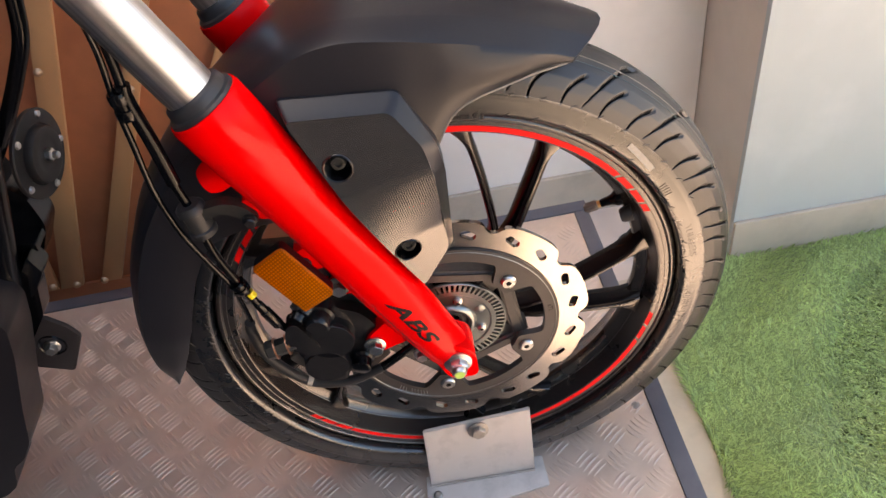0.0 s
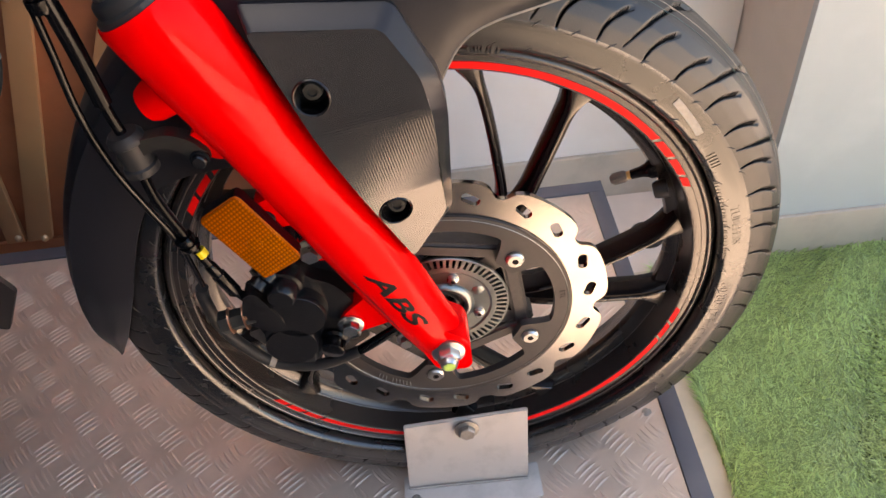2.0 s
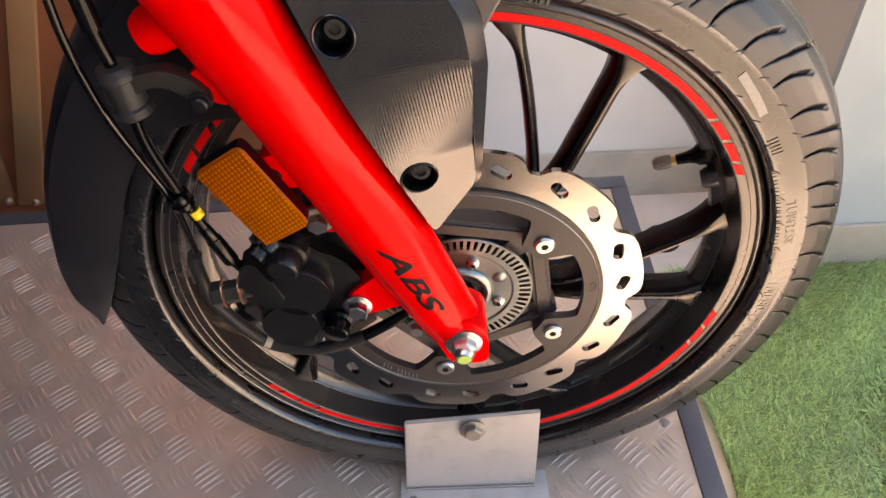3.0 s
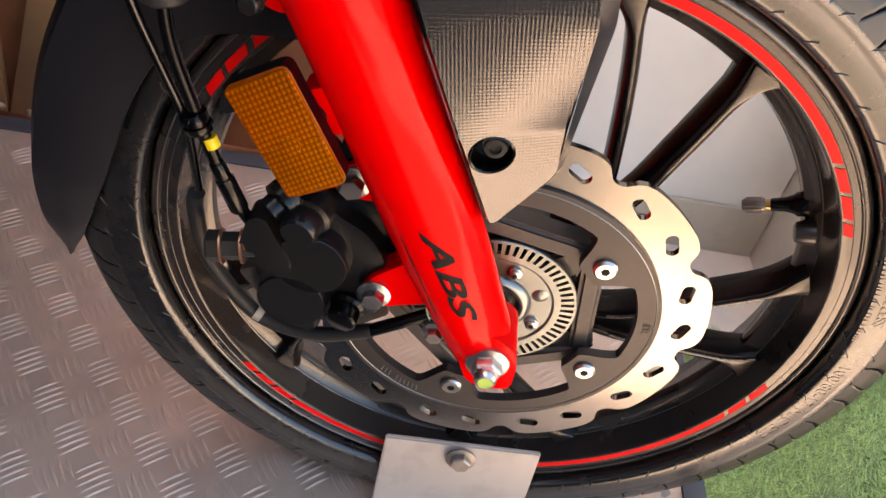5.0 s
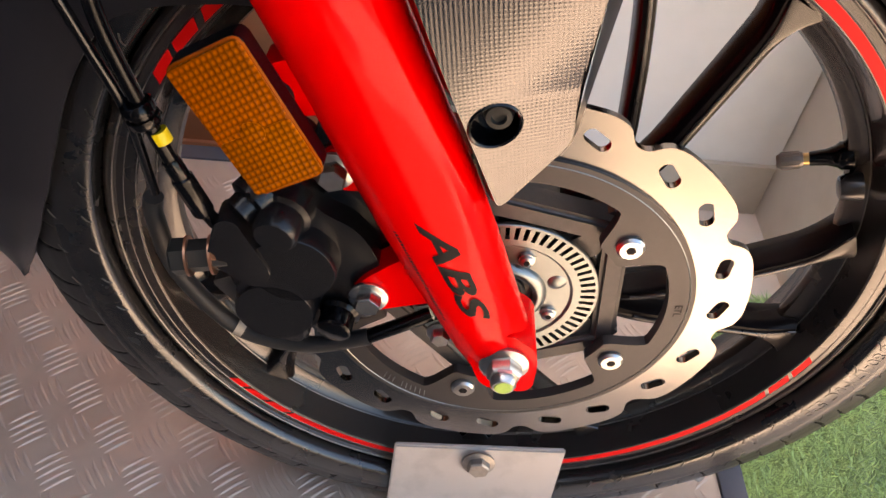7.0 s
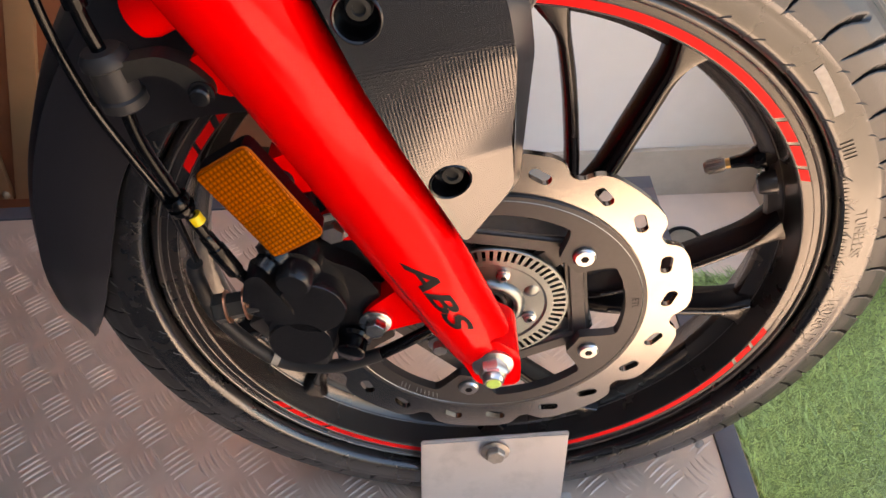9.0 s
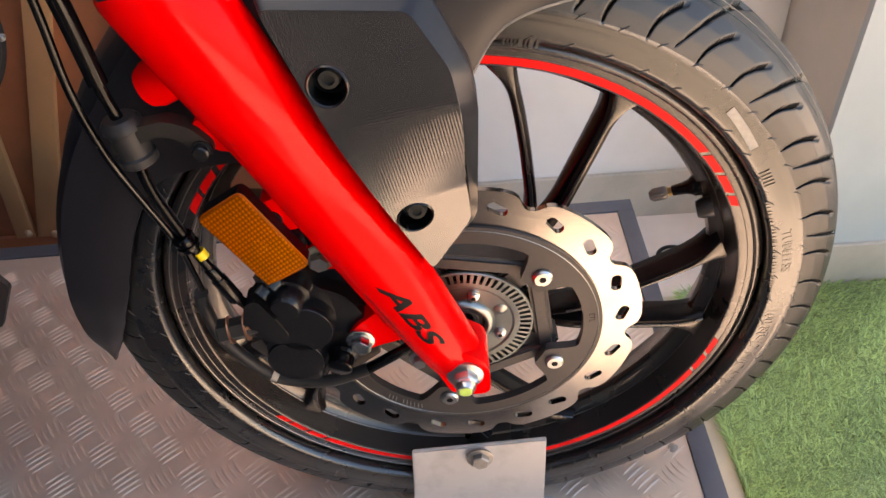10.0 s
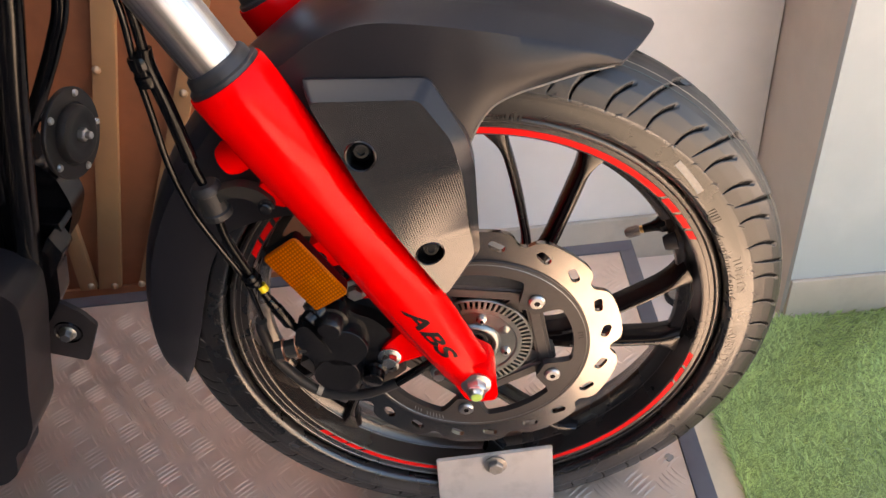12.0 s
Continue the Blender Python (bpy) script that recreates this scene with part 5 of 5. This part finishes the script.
def front_frame():
    """What shows of the machine behind the front wheel: down tubes, horn, bracket, engine cover."""
    tubes = part("frame_tube", tube([(-0.325, 0.10, 0.42), (-0.350, 0.10, 0.35), (-0.392, 0.10, 0.25), (-0.450, 0.10, 0.10), (-0.475, 0.10, 0.04)], 0.0125, 20), GLOSS_BLACK, bike, "gloss black frame tube")
    part("second_tube", tube([(-0.37, 0.145, 0.40), (-0.43, 0.145, 0.26), (-0.464, 0.14, 0.173), (-0.497, 0.14, 0.066), (-0.52, 0.14, 0.0)], 0.011, 18), GLOSS_BLACK, tubes)
    part("cable", tube([(-0.300, 0.12, 0.40), (-0.318, 0.12, 0.338), (-0.341, 0.12, 0.300), (-0.367, 0.12, 0.265), (-0.385, 0.125, 0.244), (-0.43, 0.14, 0.194)], 0.0072), HOSE, tubes)
    mass = rounded(((-0.395, 0.34), (-0.440, 0.20), (-0.425, 0.125), (-0.438, 0.085), (-0.505, 0.005), (-0.62, -0.02), (-0.72, 0.10), (-0.70, 0.42), (-0.45, 0.46)), 0.02)
    part("radiator", slab(mass, 0.160, 0.188, 0.006), FENDER_MATT, bike, "black radiator and cowling")
    # horn
    c, ax = Vector((-0.383, 0.168, 0.188)), Vector((0.97, -0.15, -0.14)).normalized()
    horn = part("horn", spin(c - ax * 0.030, c + ax * 0.001, ((0, 0.017), (0.3, 0.022), (0.55, 0.042), (0.6, 0.0475), (0.72, 0.0480), (0.76, 0.0472), (0.77, 0.0330), (0.74, 0.0320), (0.75, 0.0310)), 56), HORN, bike, "round matt black horn with a bright centre nut")
    part("horn_face", spin(c - ax * 0.007, c + ax * 0.003, ((0, 0.0308), (0.55, 0.0306), (0.85, 0.0290), (0.97, 0.0255), (0.82, 0.0180), (0.72, 0.0110), (0.78, 0.0080)), 48), HORN, horn, "raised dished horn face")
    nut = part("horn_nut", spin(c + ax * 0.000, c + ax * 0.007, ((0, 0.0072), (0.85, 0.0072), (1, 0.0060)), 6), BOLT, horn, "bright zinc nut")
    part("stud_end", spin(c + ax * 0.006, c + ax * 0.013, ((0, 0.0040), (0.85, 0.0040), (1, 0.0030)), 14), BOLT, nut)
    _, u, v = frame_of(ax)
    for k in range(5):
        a = 2 * math.pi * (k + 0.35) / 5
        p = c + (u * math.cos(a) + v * math.sin(a)) * 0.0418 - ax * 0.0075
        part("horn_screw", spin(p - ax * 0.003, p + ax * 0.0035, ((0, 0.0042), (0.7, 0.0042), (1, 0.003)), 12), BOLT, horn)
    part("horn_bracket", slab(((-0.44, 0.235), (-0.39, 0.225), (-0.39, 0.205), (-0.44, 0.21)), 0.165, 0.172, 0.001), GLOSS_BLACK, horn)
    # open U bracket
    brk = part("engine_bracket", slab(rounded(((-0.424, 0.112), (-0.418, 0.088), (-0.466, 0.032), (-0.495, 0.000), (-0.508, 0.020), (-0.478, 0.052), (-0.440, 0.092)), 0.004), 0.100, 0.128, 0.002), GLOSS_BLACK, bike, "gloss black engine mounting bracket")
    part("bracket_rail", slab(rounded(((-0.470, 0.122), (-0.420, 0.112), (-0.421, 0.102), (-0.472, 0.112)), 0.002), 0.120, 0.170, 0.001), GLOSS_BLACK, brk)
    part("bolt_plate", slab(rounded(((-0.530, 0.012), (-0.490, 0.008), (-0.4646, 0.0092), (-0.4462, -0.0103), (-0.4369, -0.0309), (-0.4694, -0.0853), (-0.5148, -0.0647), (-0.556, -0.040)), 0.004), 0.118, 0.124, 0.0015), GUARD, brk, "dark grey steel bracket plate")
    part("bracket_web", slab(rounded(((-0.4733, 0.058), (-0.4336, 0.0707), (-0.4480, 0.028), (-0.4800, -0.010), (-0.5300, -0.045), (-0.560, 0.020)), 0.005), 0.102, 0.128, 0.002), GLOSS_BLACK, brk)
    part("cowl", slab(rounded(((-0.470, 0.200), (-0.4325, 0.168), (-0.4190, 0.152), (-0.4165, 0.1106), (-0.4441, 0.0650), (-0.500, 0.050), (-0.540, 0.120)), 0.012), 0.150, 0.186, 0.006), GLOSS_BLACK, brk, "black curved cowl")
    part("plate_bolt", hex_bolt((-0.4745, 0.118, -0.0370), (0.1, -1, 0), 0.0068, 0.011), BOLT, brk, "bright zinc bolt")
    part("bolt_cup", lathe(((0.0165, 0.1178), (0.0155, 0.1160), (0.0140, 0.1178)), 30, (-0.4738, 0, -0.0362)), GLOSS_BLACK, brk)
    # unseen engine and body mass running to the rear, added to shade the left
    part("unseen_body_mass", slab(rounded(((-0.30, 0.80), (-0.285, 0.66), (-0.40, 0.60), (-0.54, 0.56), (-0.62, 0.42), (-0.60, -0.02), (-0.64, -0.17), (-1.12, -0.18), (-1.20, 0.10), (-1.16, 0.74), (-0.80, 0.86), (-0.40, 0.86)), 0.03), -0.06, 0.18, 0.02), CAST_BLACK, bike, "unseen black mass for engine and body, added to shade the left")
    # smooth engine cover
    o = rounded(((-0.70, 0.135), (-0.470, 0.112), (-0.446, 0.094), (-0.4395, 0.080), (-0.452, 0.040), (-0.4875, -0.045), (-0.508, -0.100), (-0.530, -0.130), (-0.548, -0.140), (-0.563, -0.178), (-0.588, -0.196), (-0.70, -0.205)), 0.010)
    part("engine_cover", slab(o, 0.030, 0.090, 0.012), COVER, bike, "smooth dark grey engine cover")


GUARD = material("dark_grey_bracket_paint", (0.020, 0.018, 0.020), 0.5, spec=0.3, vary=0.15, grain=200)
HORN = material("horn_black", (0.009, 0.0085, 0.009), 0.5, spec=0.35, vary=0.15, grain=200)
COVER = material("dark_grey_cover", (0.009, 0.0085, 0.0105), 0.38, spec=0.3, vary=0.1, grain=200, bump=0.05)
front_frame()


# the wheel clamp on the platform
def wheel_clamp():
    plate_up = bmesh.new()
    f = [plate_up.verts.new(p) for p in ((-0.0665, -0.0095, 0.0045), (0.0690, -0.0110, 0.0045), (0.0720, 0.0070, 0.1145), (-0.0610, 0.0090, 0.1015))]
    b = [plate_up.verts.new(v.co + Vector((0, 0.004, 0.0005))) for v in f]
    plate_up.faces.new(f)
    plate_up.faces.new(b)
    for i in range(4):
        plate_up.faces.new((f[i], f[(i + 1) % 4], b[(i + 1) % 4], b[i]))
    bmesh.ops.bevel(plate_up, geom=plate_up.edges[:], offset=0.0012, segments=2, affect="EDGES")
    clamp = thing("wheel_clamp", plate_up, STEEL_GREY, "grey painted steel wheel clamp plate bolted to the platform", "wheel clamp")
    base = rounded(((-0.0735, -0.060), (0.083, -0.0355), (0.0815, 0.006), (-0.0720, 0.004)), 0.003)
    part("base_plate", slab(base, 0.0012, 0.0052, 0.0008, "z"), STEEL_GREY, clamp)
    part("weld_seam", tube([(-0.067, -0.0112, 0.0055), (-0.02, -0.0118, 0.006), (0.03, -0.0122, 0.0055), (0.0685, -0.0126, 0.0055)], 0.0016, 8), STEEL_BOLT, clamp)
    part("clamp_bolt", hex_bolt((0.006, 0.0034, 0.0945), (0, -0.99, 0.15), 0.0092, 0.0085), STEEL_BOLT, clamp, "dull weathered bolt head")
    part("floor_screw", spin((-0.0590, -0.0255, 0.0050), (-0.0590, -0.0255, 0.0095), ((0, 0.0062), (0.5, 0.0060), (1, 0.0035)), 18), STEEL_BOLT, clamp)


wheel_clamp()

thing("floor_screw", spin((0.2215, 0.058, -0.001), (0.2215, 0.058, 0.0016), ((0, 0.0062), (0.6, 0.0058), (1, 0.003)), 18), STEEL_BOLT, "small dull screw in the tread plate", "screw")
CAP = material("dull_beige_plastic", (0.30, 0.25, 0.195), 0.55, vary=0.15)
drain = thing("drain_cap", lathe(((0.0, 0.010), (0.026, 0.010), (0.0285, 0.008), (0.0285, 0.0), (0.0, 0.0)), 40), CAP, "round dull beige drain cap with a dark rim on the floor", "drain cap")
part("rim", lathe(((0.0295, 0.0), (0.0295, 0.013), (0.0325, 0.014), (0.0365, 0.010), (0.0370, 0.0)), 40), HORN, drain, "dark rim")
drain.matrix_world = pose(0.432, 0.725, FLOOR - 0.012, 90, 0, 0)
